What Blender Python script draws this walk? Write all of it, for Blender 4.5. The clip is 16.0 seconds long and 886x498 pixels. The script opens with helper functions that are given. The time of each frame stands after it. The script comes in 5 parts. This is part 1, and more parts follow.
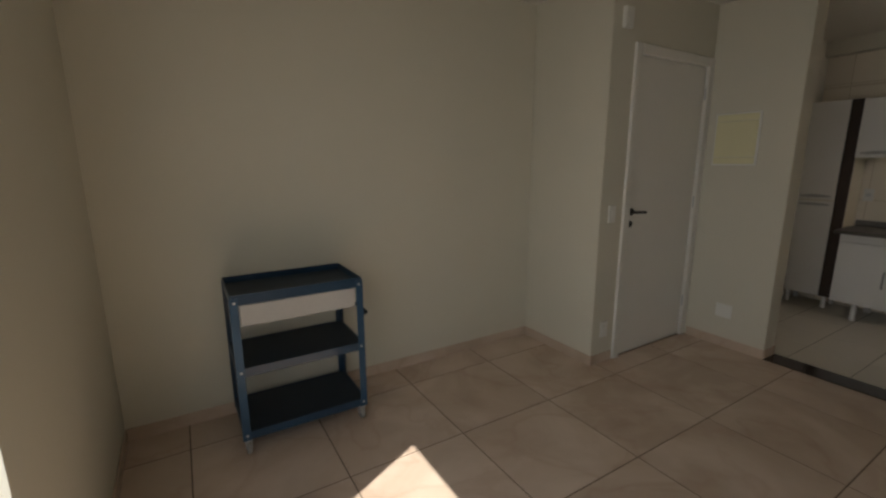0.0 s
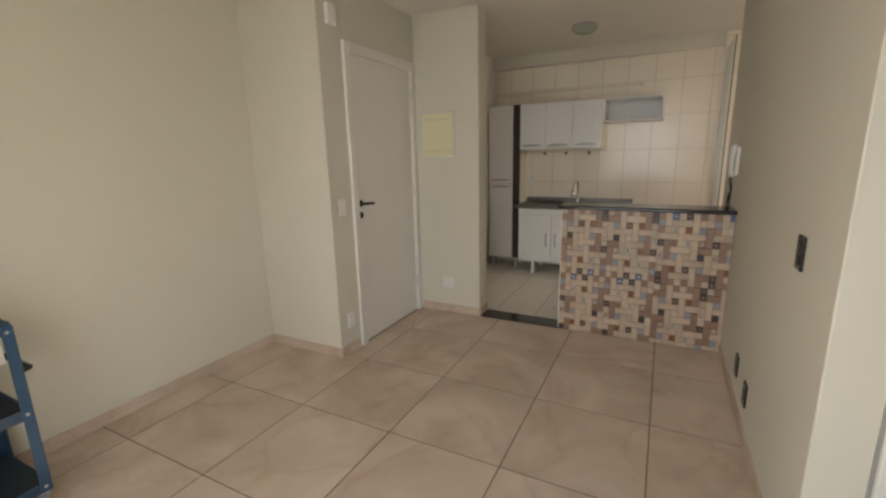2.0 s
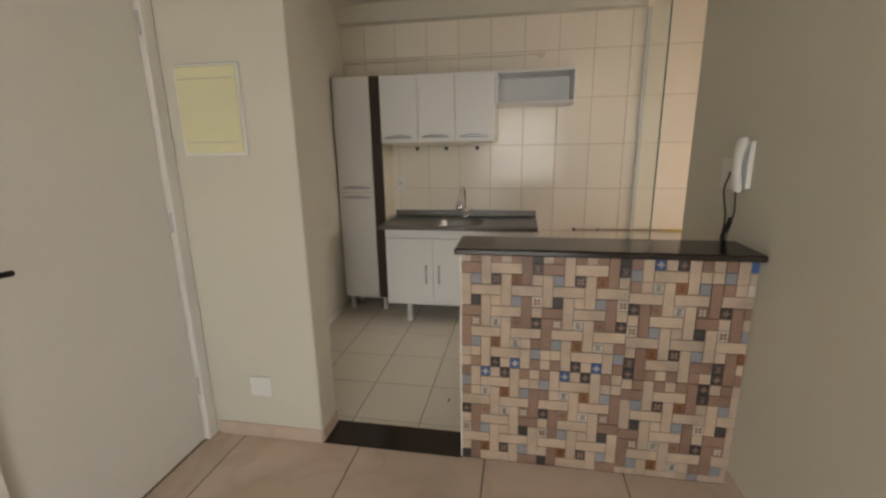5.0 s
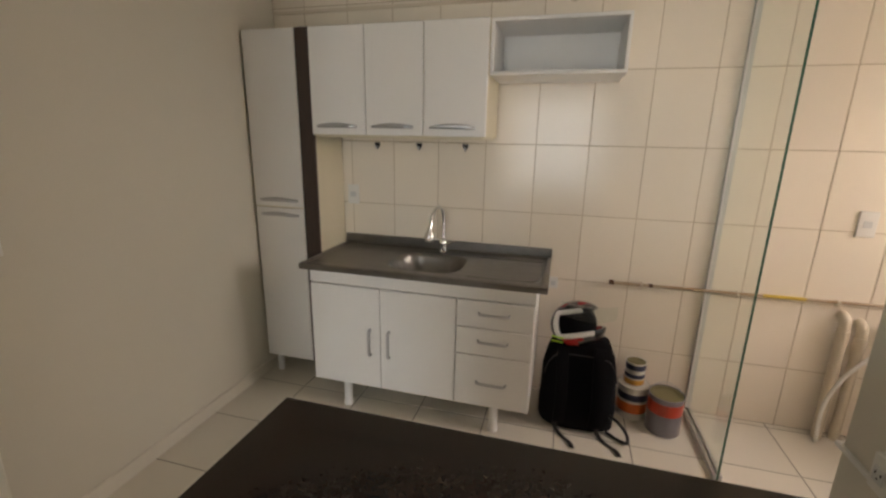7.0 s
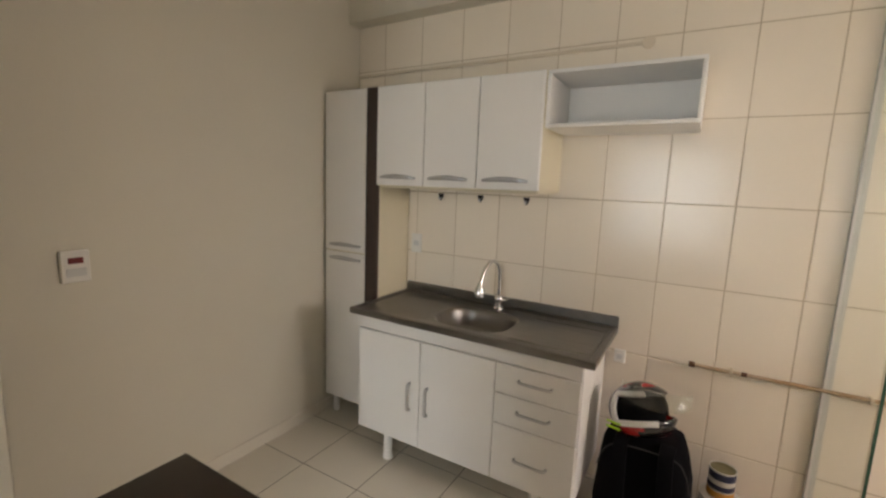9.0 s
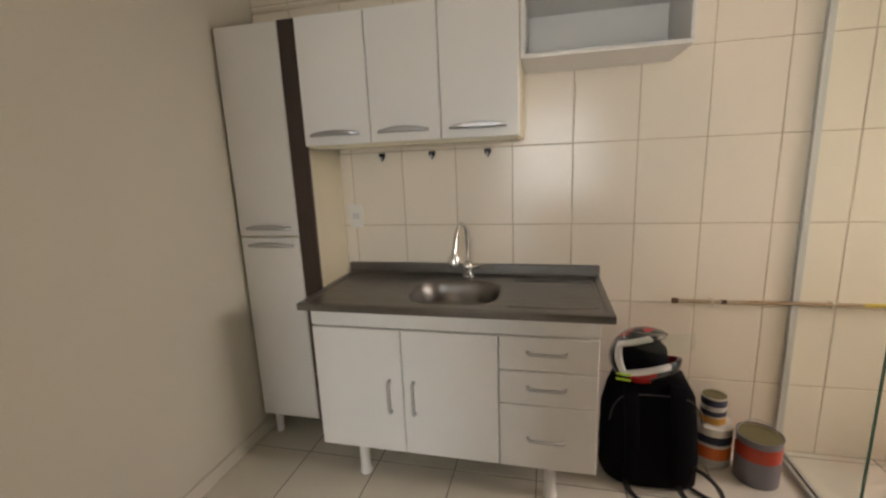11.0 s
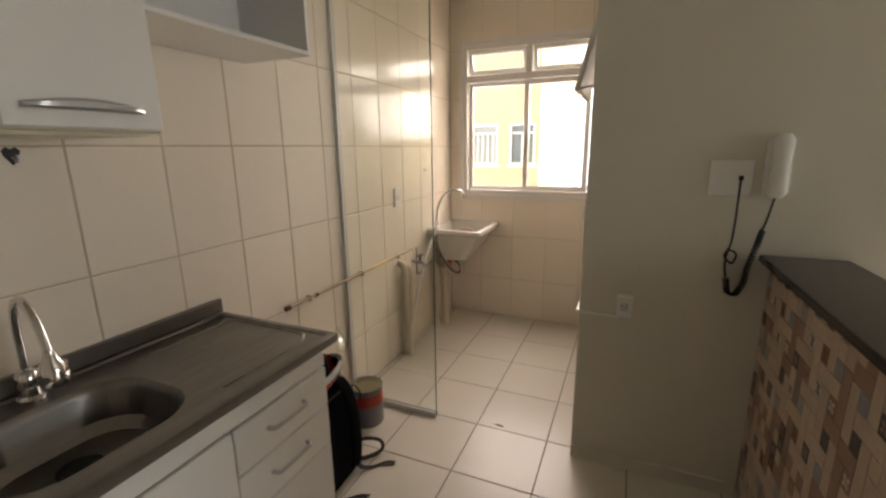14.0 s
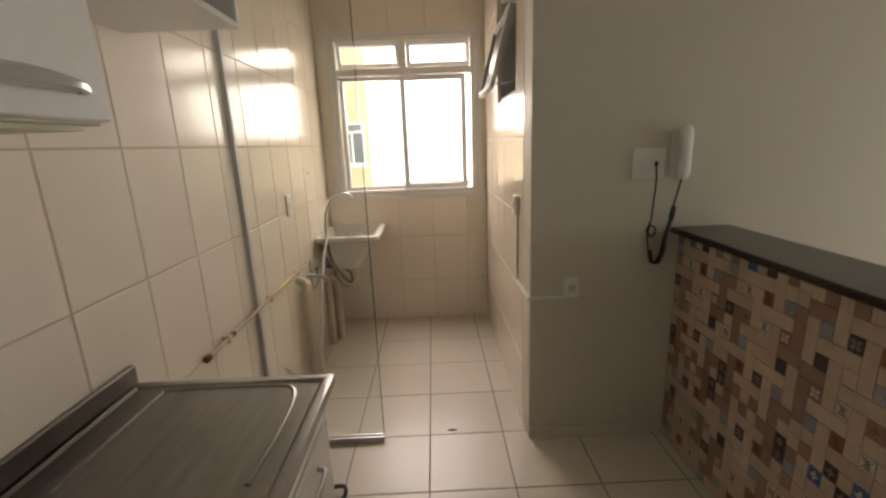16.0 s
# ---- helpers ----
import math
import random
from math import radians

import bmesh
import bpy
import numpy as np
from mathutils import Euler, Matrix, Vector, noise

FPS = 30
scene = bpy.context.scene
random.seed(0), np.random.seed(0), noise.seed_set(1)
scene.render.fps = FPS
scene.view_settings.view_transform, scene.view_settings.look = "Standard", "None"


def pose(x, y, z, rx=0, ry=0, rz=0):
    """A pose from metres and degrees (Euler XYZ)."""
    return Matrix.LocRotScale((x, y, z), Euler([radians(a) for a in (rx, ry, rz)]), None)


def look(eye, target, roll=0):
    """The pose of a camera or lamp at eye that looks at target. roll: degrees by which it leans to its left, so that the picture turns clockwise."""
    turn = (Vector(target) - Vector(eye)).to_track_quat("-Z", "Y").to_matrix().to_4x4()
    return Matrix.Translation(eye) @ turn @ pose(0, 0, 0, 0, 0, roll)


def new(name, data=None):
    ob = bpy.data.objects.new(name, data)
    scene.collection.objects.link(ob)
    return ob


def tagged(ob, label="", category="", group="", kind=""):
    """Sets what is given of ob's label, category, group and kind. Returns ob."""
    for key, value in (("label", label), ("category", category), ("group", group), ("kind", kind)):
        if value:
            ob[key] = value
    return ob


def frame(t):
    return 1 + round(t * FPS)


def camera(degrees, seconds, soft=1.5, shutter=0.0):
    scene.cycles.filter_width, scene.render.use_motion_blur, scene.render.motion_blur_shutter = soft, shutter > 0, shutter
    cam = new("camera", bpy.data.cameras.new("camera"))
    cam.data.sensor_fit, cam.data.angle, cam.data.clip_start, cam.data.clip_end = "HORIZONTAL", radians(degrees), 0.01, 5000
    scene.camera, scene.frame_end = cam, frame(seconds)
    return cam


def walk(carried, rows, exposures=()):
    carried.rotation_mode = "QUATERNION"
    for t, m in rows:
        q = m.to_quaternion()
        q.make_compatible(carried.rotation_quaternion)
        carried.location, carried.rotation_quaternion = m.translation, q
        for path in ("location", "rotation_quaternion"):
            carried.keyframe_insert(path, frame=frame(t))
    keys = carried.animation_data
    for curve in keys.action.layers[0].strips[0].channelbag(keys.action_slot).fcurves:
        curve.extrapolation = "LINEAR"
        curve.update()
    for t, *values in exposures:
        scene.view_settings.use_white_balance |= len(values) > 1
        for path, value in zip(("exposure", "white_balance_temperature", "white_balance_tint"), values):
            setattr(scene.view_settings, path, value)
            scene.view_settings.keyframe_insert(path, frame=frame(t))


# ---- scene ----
cam = camera(91.6, 16.0, soft=2.45)
PATH = [
    (0, (0.705, 0.201, 1.418), (1.719, 1.877, 1.016), -0.2),
    (0.5, (0.742, 0.168, 1.398), (2.048, 1.63, 1.003), -0.1),
    (1, (0.787, 0.146, 1.422), (2.275, 1.412, 0.995), -0.9),
    (1.5, (0.821, 0.137, 1.41), (2.48, 1.173, 0.989), -0.3),
    (2, (0.847, 0.122, 1.402), (2.585, 1.013, 0.972), -1.4),
    (2.5, (0.917, 0.088, 1.372), (2.753, 0.75, 0.935), 0.3),
    (3, (1.163, 0.132, 1.358), (3.054, 0.607, 0.912), 0.2),
    (3.2, (1.28, 0.135, 1.358), (3.175, 0.614, 0.935), -1.0),
    (5.3, (2.7, 0.668, 1.405), (4.621, 0.931, 0.912), -0.8),
    (5.5, (2.852, 0.71, 1.384), (4.789, 0.859, 0.91), -0.9),
    (6, (3.259, 0.618, 1.39), (5.183, 0.878, 0.911), -1.7),
    (6.5, (3.579, 0.514, 1.392), (5.47, 0.866, 0.842), -1.2),
    (7, (3.85, 0.408, 1.419), (5.721, 0.911, 0.924), 1.1),
    (7.5, (4.01, 0.265, 1.416), (5.691, 1.225, 0.916), 0.5),
    (8, (4.051, 0.149, 1.439), (5.679, 1.23, 1.015), -0.3),
    (8.2, (4.054, 0.135, 1.452), (5.692, 1.231, 1.115), -0.1),
    (10.5, (4.027, 0.461, 1.363), (5.839, 1.224, 0.995), 2.1),
    (11, (4.184, 0.659, 1.346), (6.087, 1.127, 0.945), -2.4),
    (11.5, (4.331, 0.824, 1.363), (6.252, 0.85, 0.807), 0.2),
    (12, (4.491, 0.999, 1.386), (6.326, 0.414, 0.846), 0.5),
    (12.5, (4.711, 1.068, 1.354), (6.38, 0.046, 0.939), -0.2),
    (13, (4.877, 1.153, 1.369), (6.253, -0.22, 0.899), 0.6),
    (13.5, (4.865, 1.332, 1.366), (5.764, -0.386, 0.873), -2.6),
    (14, (4.837, 1.489, 1.38), (5.608, -0.3, 0.927), -0.7),
    (14.5, (4.89, 1.568, 1.371), (5.557, -0.238, 0.827), 0.0),
    (15, (5.085, 1.555, 1.381), (5.466, -0.356, 0.931), -2.7),
    (15.5, (5.268, 1.491, 1.356), (5.556, -0.43, 0.88), -3.4),
    (16, (5.391, 1.464, 1.378), (5.361, -0.48, 0.906), -2.2),
]
# exposure rises while the picture opens up from the dark first seconds
EXPOSURES = [(0.0, 0.42), (0.5, 0.85), (1.0, 1.2), (1.5, 1.55), (2.0, 1.8), (2.5, 1.95), (3.0, 1.97), (5.5, 2.03), (6.5, 2.1), (8.0, 2.38), (10.5, 2.38), (12.5, 2.25), (15.0, 1.8), (16.0, 1.85)]
walk(cam, [(t, look(eye, target, roll)) for t, eye, target, roll in PATH], EXPOSURES)

# ---- light: sun, sky, and the sky's light in the two openings ----
SUN_EL = 53.8
SUN_H = Vector((-0.902, -0.432, 0.0))
sun_data = bpy.data.lights.new("sun", "SUN")
sun_data.energy, sun_data.angle, sun_data.color = 5.0, radians(0.5), (1.0, 0.95, 0.86)
sun = new("sun", sun_data)
to_sun = SUN_H * math.cos(radians(SUN_EL)) + Vector((0, 0, math.sin(radians(SUN_EL))))
sun.matrix_world = look(tuple(to_sun * 30), (0, 0, 0))
world = bpy.data.worlds.new("sky")
world.use_nodes = True
scene.world = world
sky = world.node_tree.nodes.new("ShaderNodeTexSky")
sky.sky_type, sky.sun_disc = "NISHITA", False
sky.sun_elevation, sky.sun_rotation = radians(SUN_EL), radians(244)
back = world.node_tree.nodes["Background"]
back.inputs["Strength"].default_value = 0.08
world.node_tree.links.new(sky.outputs["Color"], back.inputs["Color"])


def window_light(name, eye, target, w, h, watts, color):
    d = bpy.data.lights.new(name, "AREA")
    d.shape, d.size, d.size_y, d.energy, d.color = "RECTANGLE", w, h, watts, color
    ob = new(name, d)
    ob.matrix_world = look(eye, target)
    return ob


window_light("balcony_daylight", (0.30, 0.62, 1.08), (3.0, 0.62, 1.08), 1.5, 2.0, 3.8, (0.80, 0.94, 1.0))
window_light("laundry_daylight", (5.575, -2.35, 1.95), (5.575, -1.0, 0.75), 1.3, 1.2, 15.5, (1.0, 0.83, 0.765))


# ---- materials ----
def mat(name, color, rough=0.5, metal=0.0, big=0.06, fine=0.04, scale=3.0, grain=60.0, bump=0.05, per=0.0, island=False, coat=0.0, tint=None, stretch=None):
    m = bpy.data.materials.new(name)
    m.use_nodes = True
    nt = m.node_tree
    n, l = nt.nodes, nt.links
    b = n["Principled BSDF"]
    b.inputs["Roughness"].default_value, b.inputs["Metallic"].default_value = rough, metal
    b.inputs["Coat Weight"].default_value = coat
    geo = n.new("ShaderNodeNewGeometry")
    pos = geo.outputs["Position"]
    if stretch:
        mp = n.new("ShaderNodeMapping")
        mp.inputs["Scale"].default_value = stretch
        l.new(pos, mp.inputs["Vector"])
        pos = mp.outputs["Vector"]
    n1, n2 = n.new("ShaderNodeTexNoise"), n.new("ShaderNodeTexNoise")
    for nn, s, dt in ((n1, scale, 4), (n2, grain, 2)):
        nn.inputs["Scale"].default_value, nn.inputs["Detail"].default_value = s, dt
        l.new(pos, nn.inputs["Vector"])
    def mul(a, k):
        x = n.new("ShaderNodeMath")
        x.operation = "MULTIPLY_ADD"
        l.new(a, x.inputs[0])
        x.inputs[1].default_value, x.inputs[2].default_value = k, -k / 2
        return x.outputs[0]
    def add(a, b2):
        x = n.new("ShaderNodeMath")
        l.new(a, x.inputs[0])
        if isinstance(b2, float):
            x.inputs[1].default_value = b2
        else:
            l.new(b2, x.inputs[1])
        return x.outputs[0]
    v = add(add(mul(n1.outputs["Fac"], 2 * big), mul(n2.outputs["Fac"], 2 * fine)), 1.0)
    if per:
        if island:
            r = geo.outputs["Random Per Island"]
        else:
            r = n.new("ShaderNodeObjectInfo").outputs["Random"]
        v = add(v, mul(r, 2 * per))
    mix = n.new("ShaderNodeMix")
    mix.data_type, mix.blend_type = "RGBA", "MULTIPLY"
    mix.inputs["Factor"].default_value = 1.0
    mix.inputs["A"].default_value = (*color, 1)
    col = mix.outputs["Result"]
    if tint:
        t = n.new("ShaderNodeMix")
        t.data_type = "RGBA"
        t.inputs["A"].default_value, t.inputs["B"].default_value = (*color, 1), (*tint, 1)
        ramp = n.new("ShaderNodeMapRange")
        ramp.inputs["From Min"].default_value, ramp.inputs["From Max"].default_value = 0.42, 0.62
        l.new(n1.outputs["Fac"], ramp.inputs["Value"])
        l.new(ramp.outputs["Result"], t.inputs["Factor"])
        l.new(t.outputs["Result"], mix.inputs["A"])
    l.new(v, mix.inputs["B"])
    l.new(col, b.inputs["Base Color"])
    rr = add(mul(n1.outputs["Fac"], 0.12 * rough), float(rough))
    l.new(rr, b.inputs["Roughness"])
    if bump:
        bp = n.new("ShaderNodeBump")
        bp.inputs["Strength"].default_value, bp.inputs["Distance"].default_value = bump, 0.004
        l.new(n2.outputs["Fac"], bp.inputs["Height"])
        l.new(bp.outputs["Normal"], b.inputs["Normal"])
    return m


def marble_mat(name):
    m = mat(name, (0.55, 0.43, 0.335), 0.2, big=0.05, fine=0.03, grain=90, bump=0.01, per=0.05)
    n, l = m.node_tree.nodes, m.node_tree.links
    b = n["Principled BSDF"]
    base = b.inputs["Base Color"].links[0].from_socket
    geo, info, off = n.new("ShaderNodeNewGeometry"), n.new("ShaderNodeObjectInfo"), n.new("ShaderNodeVectorMath")
    off.operation = "MULTIPLY_ADD"
    l.new(info.outputs["Random"], off.inputs[0])
    off.inputs[1].default_value = (40, 25, 0)
    l.new(geo.outputs["Position"], off.inputs[2])
    vein = n.new("ShaderNodeTexNoise")
    vein.inputs["Scale"].default_value, vein.inputs["Detail"].default_value, vein.inputs["Distortion"].default_value = 1.1, 6, 1.2
    l.new(off.outputs[0], vein.inputs["Vector"])
    ramp = n.new("ShaderNodeValToRGB")
    e = ramp.color_ramp.elements
    e[0].position, e[0].color = 0.40, (0, 0, 0, 1)
    e[1].position, e[1].color = 0.62, (0, 0, 0, 1)
    for p, v in ((0.47, 0.2), (0.50, 1.0), (0.53, 0.3)):
        x = ramp.color_ramp.elements.new(p)
        x.color = (v, v, v, 1)
    l.new(vein.outputs["Fac"], ramp.inputs["Fac"])
    cloud = n.new("ShaderNodeTexNoise")
    cloud.inputs["Scale"].default_value, cloud.inputs["Detail"].default_value, cloud.inputs["Distortion"].default_value = 1.9, 7, 0.9
    l.new(off.outputs[0], cloud.inputs["Vector"])
    rng = n.new("ShaderNodeMapRange")
    rng.inputs["From Min"].default_value, rng.inputs["From Max"].default_value = 0.38, 0.66
    l.new(cloud.outputs["Fac"], rng.inputs["Value"])
    a = n.new("ShaderNodeMix")
    a.data_type = "RGBA"
    l.new(rng.outputs["Result"], a.inputs["Factor"])
    l.new(base, a.inputs["A"])
    a.inputs["B"].default_value = (0.68, 0.55, 0.45, 1)
    c = n.new("ShaderNodeMix")
    c.data_type = "RGBA"
    s = n.new("ShaderNodeMath")
    s.operation = "MULTIPLY"
    s.inputs[1].default_value = 0.22
    l.new(ramp.outputs["Color"], s.inputs[0])
    l.new(s.outputs[0], c.inputs["Factor"])
    l.new(a.outputs["Result"], c.inputs["A"])
    c.inputs["B"].default_value = (0.36, 0.21, 0.13, 1)
    l.new(c.outputs["Result"], b.inputs["Base Color"])
    return m


def glass_mat(name, color=(0.93, 0.97, 0.94), rough=0.0):
    m = bpy.data.materials.new(name)
    m.use_nodes = True
    b = m.node_tree.nodes["Principled BSDF"]
    b.inputs["Base Color"].default_value = (*color, 1)
    b.inputs["Roughness"].default_value = rough
    b.inputs["Transmission Weight"].default_value = 1.0
    b.inputs["IOR"].default_value = 1.45
    return m


def pane_mat(name):
    """A thin flat pane: clear, with the mirror reflection of glass."""
    m = bpy.data.materials.new(name)
    m.use_nodes = True
    n, l = m.node_tree.nodes, m.node_tree.links
    n.remove(n["Principled BSDF"])
    clear, gloss, mix, fr = (n.new("ShaderNode" + k) for k in ("BsdfTransparent", "BsdfGlossy", "MixShader", "LayerWeight"))
    power, fac = n.new("ShaderNodeMath"), n.new("ShaderNodeMath")
    power.operation, fac.operation = "POWER", "MULTIPLY_ADD"
    power.inputs[1].default_value, fac.inputs[1].default_value, fac.inputs[2].default_value = 5.0, 0.5, 0.035
    clear.inputs["Color"].default_value = (0.965, 0.985, 0.97, 1)
    gloss.inputs["Roughness"].default_value = 0.0
    fr.inputs["Blend"].default_value = 0.5
    l.new(fr.outputs["Facing"], power.inputs[0])
    l.new(power.outputs[0], fac.inputs[0])
    l.new(fac.outputs[0], mix.inputs[0])
    l.new(clear.outputs[0], mix.inputs[1])
    l.new(gloss.outputs[0], mix.inputs[2])
    l.new(mix.outputs[0], n["Material Output"].inputs["Surface"])
    return m


def glow_mat(name, color, strength):
    m = bpy.data.materials.new(name)
    m.use_nodes = True
    b = m.node_tree.nodes["Principled BSDF"]
    b.inputs["Base Color"].default_value = (*color, 1)
    b.inputs["Emission Color"].default_value = (*color, 1)
    b.inputs["Emission Strength"].default_value = strength
    return m


PAINT = mat("wall_paint", (0.65, 0.618, 0.525), 0.55, big=0.04, fine=0.02, scale=1.6, grain=140, bump=0.12)
PAINT_WHITE = mat("white_wall_paint", (0.74, 0.73, 0.69), 0.5, big=0.03, fine=0.02, grain=140, bump=0.1)
CEIL = mat("ceiling_paint", (0.74, 0.71, 0.64), 0.7, big=0.03, fine=0.02, grain=150, bump=0.12)
WALLTILE = mat("cream_glazed_tile", (0.86, 0.79, 0.68), 0.17, big=0.03, fine=0.01, scale=2.0, bump=0.015, per=0.02)
GROUT = mat("wall_grout", (0.56, 0.48, 0.36), 0.8, big=0.12, fine=0.08)
GROUT_PALE = mat("pale_grout", (0.62, 0.54, 0.42), 0.7, big=0.08, fine=0.05)
KTILE = mat("cream_floor_tile", (0.70, 0.66, 0.57), 0.3, big=0.03, fine=0.02, scale=4, bump=0.02, per=0.03)
KGROUT = mat("floor_grout", (0.21, 0.19, 0.15), 0.85, big=0.2, fine=0.1)
MARBLE = marble_mat("marbled_floor_tile")
LGROUT = mat("dark_floor_grout", (0.16, 0.115, 0.08), 0.85, big=0.2, fine=0.1)
GRANITE = mat("black_granite", (0.026, 0.017, 0.014), 0.16, big=0.15, fine=0.18, grain=220, bump=0.01)
WHITE = mat("white_melamine", (0.86, 0.85, 0.83), 0.32, big=0.02, fine=0.01, bump=0.02)
CREAM = mat("cream_melamine", (0.72, 0.66, 0.50), 0.4, big=0.03, fine=0.02, bump=0.02)
GREYIN = mat("grey_melamine", (0.62, 0.63, 0.62), 0.5, big=0.04, fine=0.02, bump=0.02)
WENGE = mat("dark_wood_veneer", (0.055, 0.036, 0.028), 0.4, big=0.3, fine=0.35, scale=4, grain=30, bump=0.08, stretch=(4, 4, 0.25))
DOORW = mat("door_enamel", (0.78, 0.755, 0.71), 0.38, big=0.03, fine=0.02, bump=0.05)
STEEL = mat("brushed_steel", (0.24, 0.23, 0.22), 0.33, 1.0, big=0.26, fine=0.12, scale=7, grain=40, bump=0.04, stretch=(6, 0.6, 1))
CHROME = mat("chrome", (0.75, 0.75, 0.76), 0.08, 1.0, big=0.03, fine=0.02, bump=0)
SATIN = mat("satin_grey_plastic_metal", (0.52, 0.52, 0.53), 0.32, 0.8, big=0.05, fine=0.03, bump=0.02)
ALU = mat("anodised_aluminium", (0.60, 0.61, 0.62), 0.35, 0.9, big=0.05, fine=0.03, bump=0.02)
BLUE = mat("blue_enamel", (0.012, 0.042, 0.085), 0.35, big=0.1, fine=0.06, bump=0.03, coat=0.3)
BLUELIGHT = mat("blue_grey_angle_iron", (0.028, 0.075, 0.14), 0.35, 0.3, big=0.1, fine=0.08, bump=0.03)
NAVYLINER = mat("dark_tray_liner", (0.012, 0.022, 0.035), 0.55, big=0.15, fine=0.1, bump=0.05)
RUBBER = mat("grey_rubber", (0.28, 0.27, 0.25), 0.6, big=0.1, fine=0.1)
DARK = mat("dark_metal", (0.03, 0.028, 0.027), 0.35, 0.6, big=0.1, fine=0.1)
BLACK = mat("black_plastic", (0.016, 0.015, 0.015), 0.35, big=0.1, fine=0.1, bump=0.02)
PLASTIC = mat("white_plastic", (0.78, 0.77, 0.73), 0.3, big=0.02, fine=0.01, bump=0.0)
YELLOWED = mat("yellowed_plastic", (0.74, 0.70, 0.46), 0.4, big=0.04, fine=0.02, bump=0.02)
FABRIC = mat("black_nylon", (0.004, 0.004, 0.005), 0.95, big=0.3, fine=0.4, grain=250, bump=0.3)
FABRIC.node_tree.nodes["Principled BSDF"].inputs["Specular IOR Level"].default_value = 0.12
GLASS = pane_mat("clear_glass")


# ---- geometry helpers ----
class Geo:
    """Collects vertices and faces of one mesh, in world metres."""

    def __init__(self):
        self.v, self.f, self.mi, self.cur = [], [], [], 0

    def add(self, vs, fs):
        o = len(self.v)
        self.v += [tuple(p) for p in vs]
        self.f += [tuple(o + i for i in q) for q in fs]
        self.mi += [self.cur] * len(fs)
        return self

    def box(self, x0, x1, y0, y1, z0, z1, c=0.0):
        if c <= 0:
            vs = [(x, y, z) for x in (x0, x1) for y in (y0, y1) for z in (z0, z1)]
            return self.add(vs, [(0, 1, 3, 2), (4, 6, 7, 5), (0, 4, 5, 1), (2, 3, 7, 6), (0, 2, 6, 4), (1, 5, 7, 3)])
        lo, hi = (x0, y0, z0), (x1, y1, z1)
        vs, key = [], {}
        for sx in (0, 1):
            for sy in (0, 1):
                for sz in (0, 1):
                    s = (sx, sy, sz)
                    for ax in range(3):
                        p = [(hi[i] if s[i] else lo[i]) if i == ax else (hi[i] - c if s[i] else lo[i] + c) for i in range(3)]
                        key[s, ax] = len(vs)
                        vs.append(p)
        fs = []
        for ax in range(3):
            a, b = [i for i in range(3) if i != ax]
            for side in (0, 1):
                q = []
                for u, w in ((0, 0), (1, 0), (1, 1), (0, 1)):
                    s = [0, 0, 0]
                    s[ax], s[a], s[b] = side, u, w
                    q.append(key[tuple(s), ax])
                fs.append(q)
            for u in (0, 1):
                for w in (0, 1):
                    s0, s1 = [0, 0, 0], [0, 0, 0]
                    s0[a] = s1[a] = u
                    s0[b] = s1[b] = w
                    s1[ax] = 1
                    fs.append([key[tuple(s0), a], key[tuple(s1), a], key[tuple(s1), b], key[tuple(s0), b]])
        for sx in (0, 1):
            for sy in (0, 1):
                for sz in (0, 1):
                    fs.append([key[(sx, sy, sz), i] for i in range(3)])
        return self.add(vs, fs)

    def loft(self, loops, cap0=True, cap1=True, closed=True):
        n = len(loops[0])
        vs = [p for lp in loops for p in lp]
        fs = []
        for k in range(len(loops) - 1):
            for i in range(n if closed else n - 1):
                j = (i + 1) % n
                fs.append((k * n + i, k * n + j, (k + 1) * n + j, (k + 1) * n + i))
        if cap0:
            fs.append(tuple(range(n - 1, -1, -1)))
        if cap1:
            fs.append(tuple((len(loops) - 1) * n + i for i in range(n)))
        return self.add(vs, fs)

    def tube(self, pts, r, n=10, r1=None):
        pts = [Vector(p) for p in pts]
        loops, up = [], None
        for i, p in enumerate(pts):
            d = (pts[min(i + 1, len(pts) - 1)] - pts[max(i - 1, 0)]).normalized()
            if up is None:
                up = d.orthogonal().normalized()
            up = (up - d * up.dot(d)).normalized()
            sd = d.cross(up)
            rr = r if r1 is None else r + (r1 - r) * i / (len(pts) - 1)
            loops.append([tuple(p + (up * math.cos(a) + sd * math.sin(a)) * rr) for a in (2 * math.pi * k / n for k in range(n))])
        return self.loft(loops)

    def lathe(self, base, profile, axis="z", n=24):
        loops = []
        for r, h in profile:
            lp = []
            for k in range(n):
                a = 2 * math.pi * k / n
                p = {"z": (r * math.cos(a), r * math.sin(a), h), "x": (h, r * math.cos(a), r * math.sin(a)), "y": (r * math.cos(a), h, r * math.sin(a))}[axis]
                lp.append(tuple(b + c for b, c in zip(base, p)))
            loops.append(lp)
        return self.loft(loops)


def curve(ctrl, n=8):
    """Points of a smooth line through the control points."""
    P = [Vector(p) for p in ctrl]
    P = [2 * P[0] - P[1]] + P + [2 * P[-1] - P[-2]]
    out = []
    for i in range(1, len(P) - 2):
        a, b, c, d = P[i - 1:i + 3]
        for k in range(n):
            t = k / n
            out.append(0.5 * (2 * b + (c - a) * t + (2 * a - 5 * b + 4 * c - d) * t * t + (3 * b - a - 3 * c + d) * t ** 3))
    return out + [P[-2]]


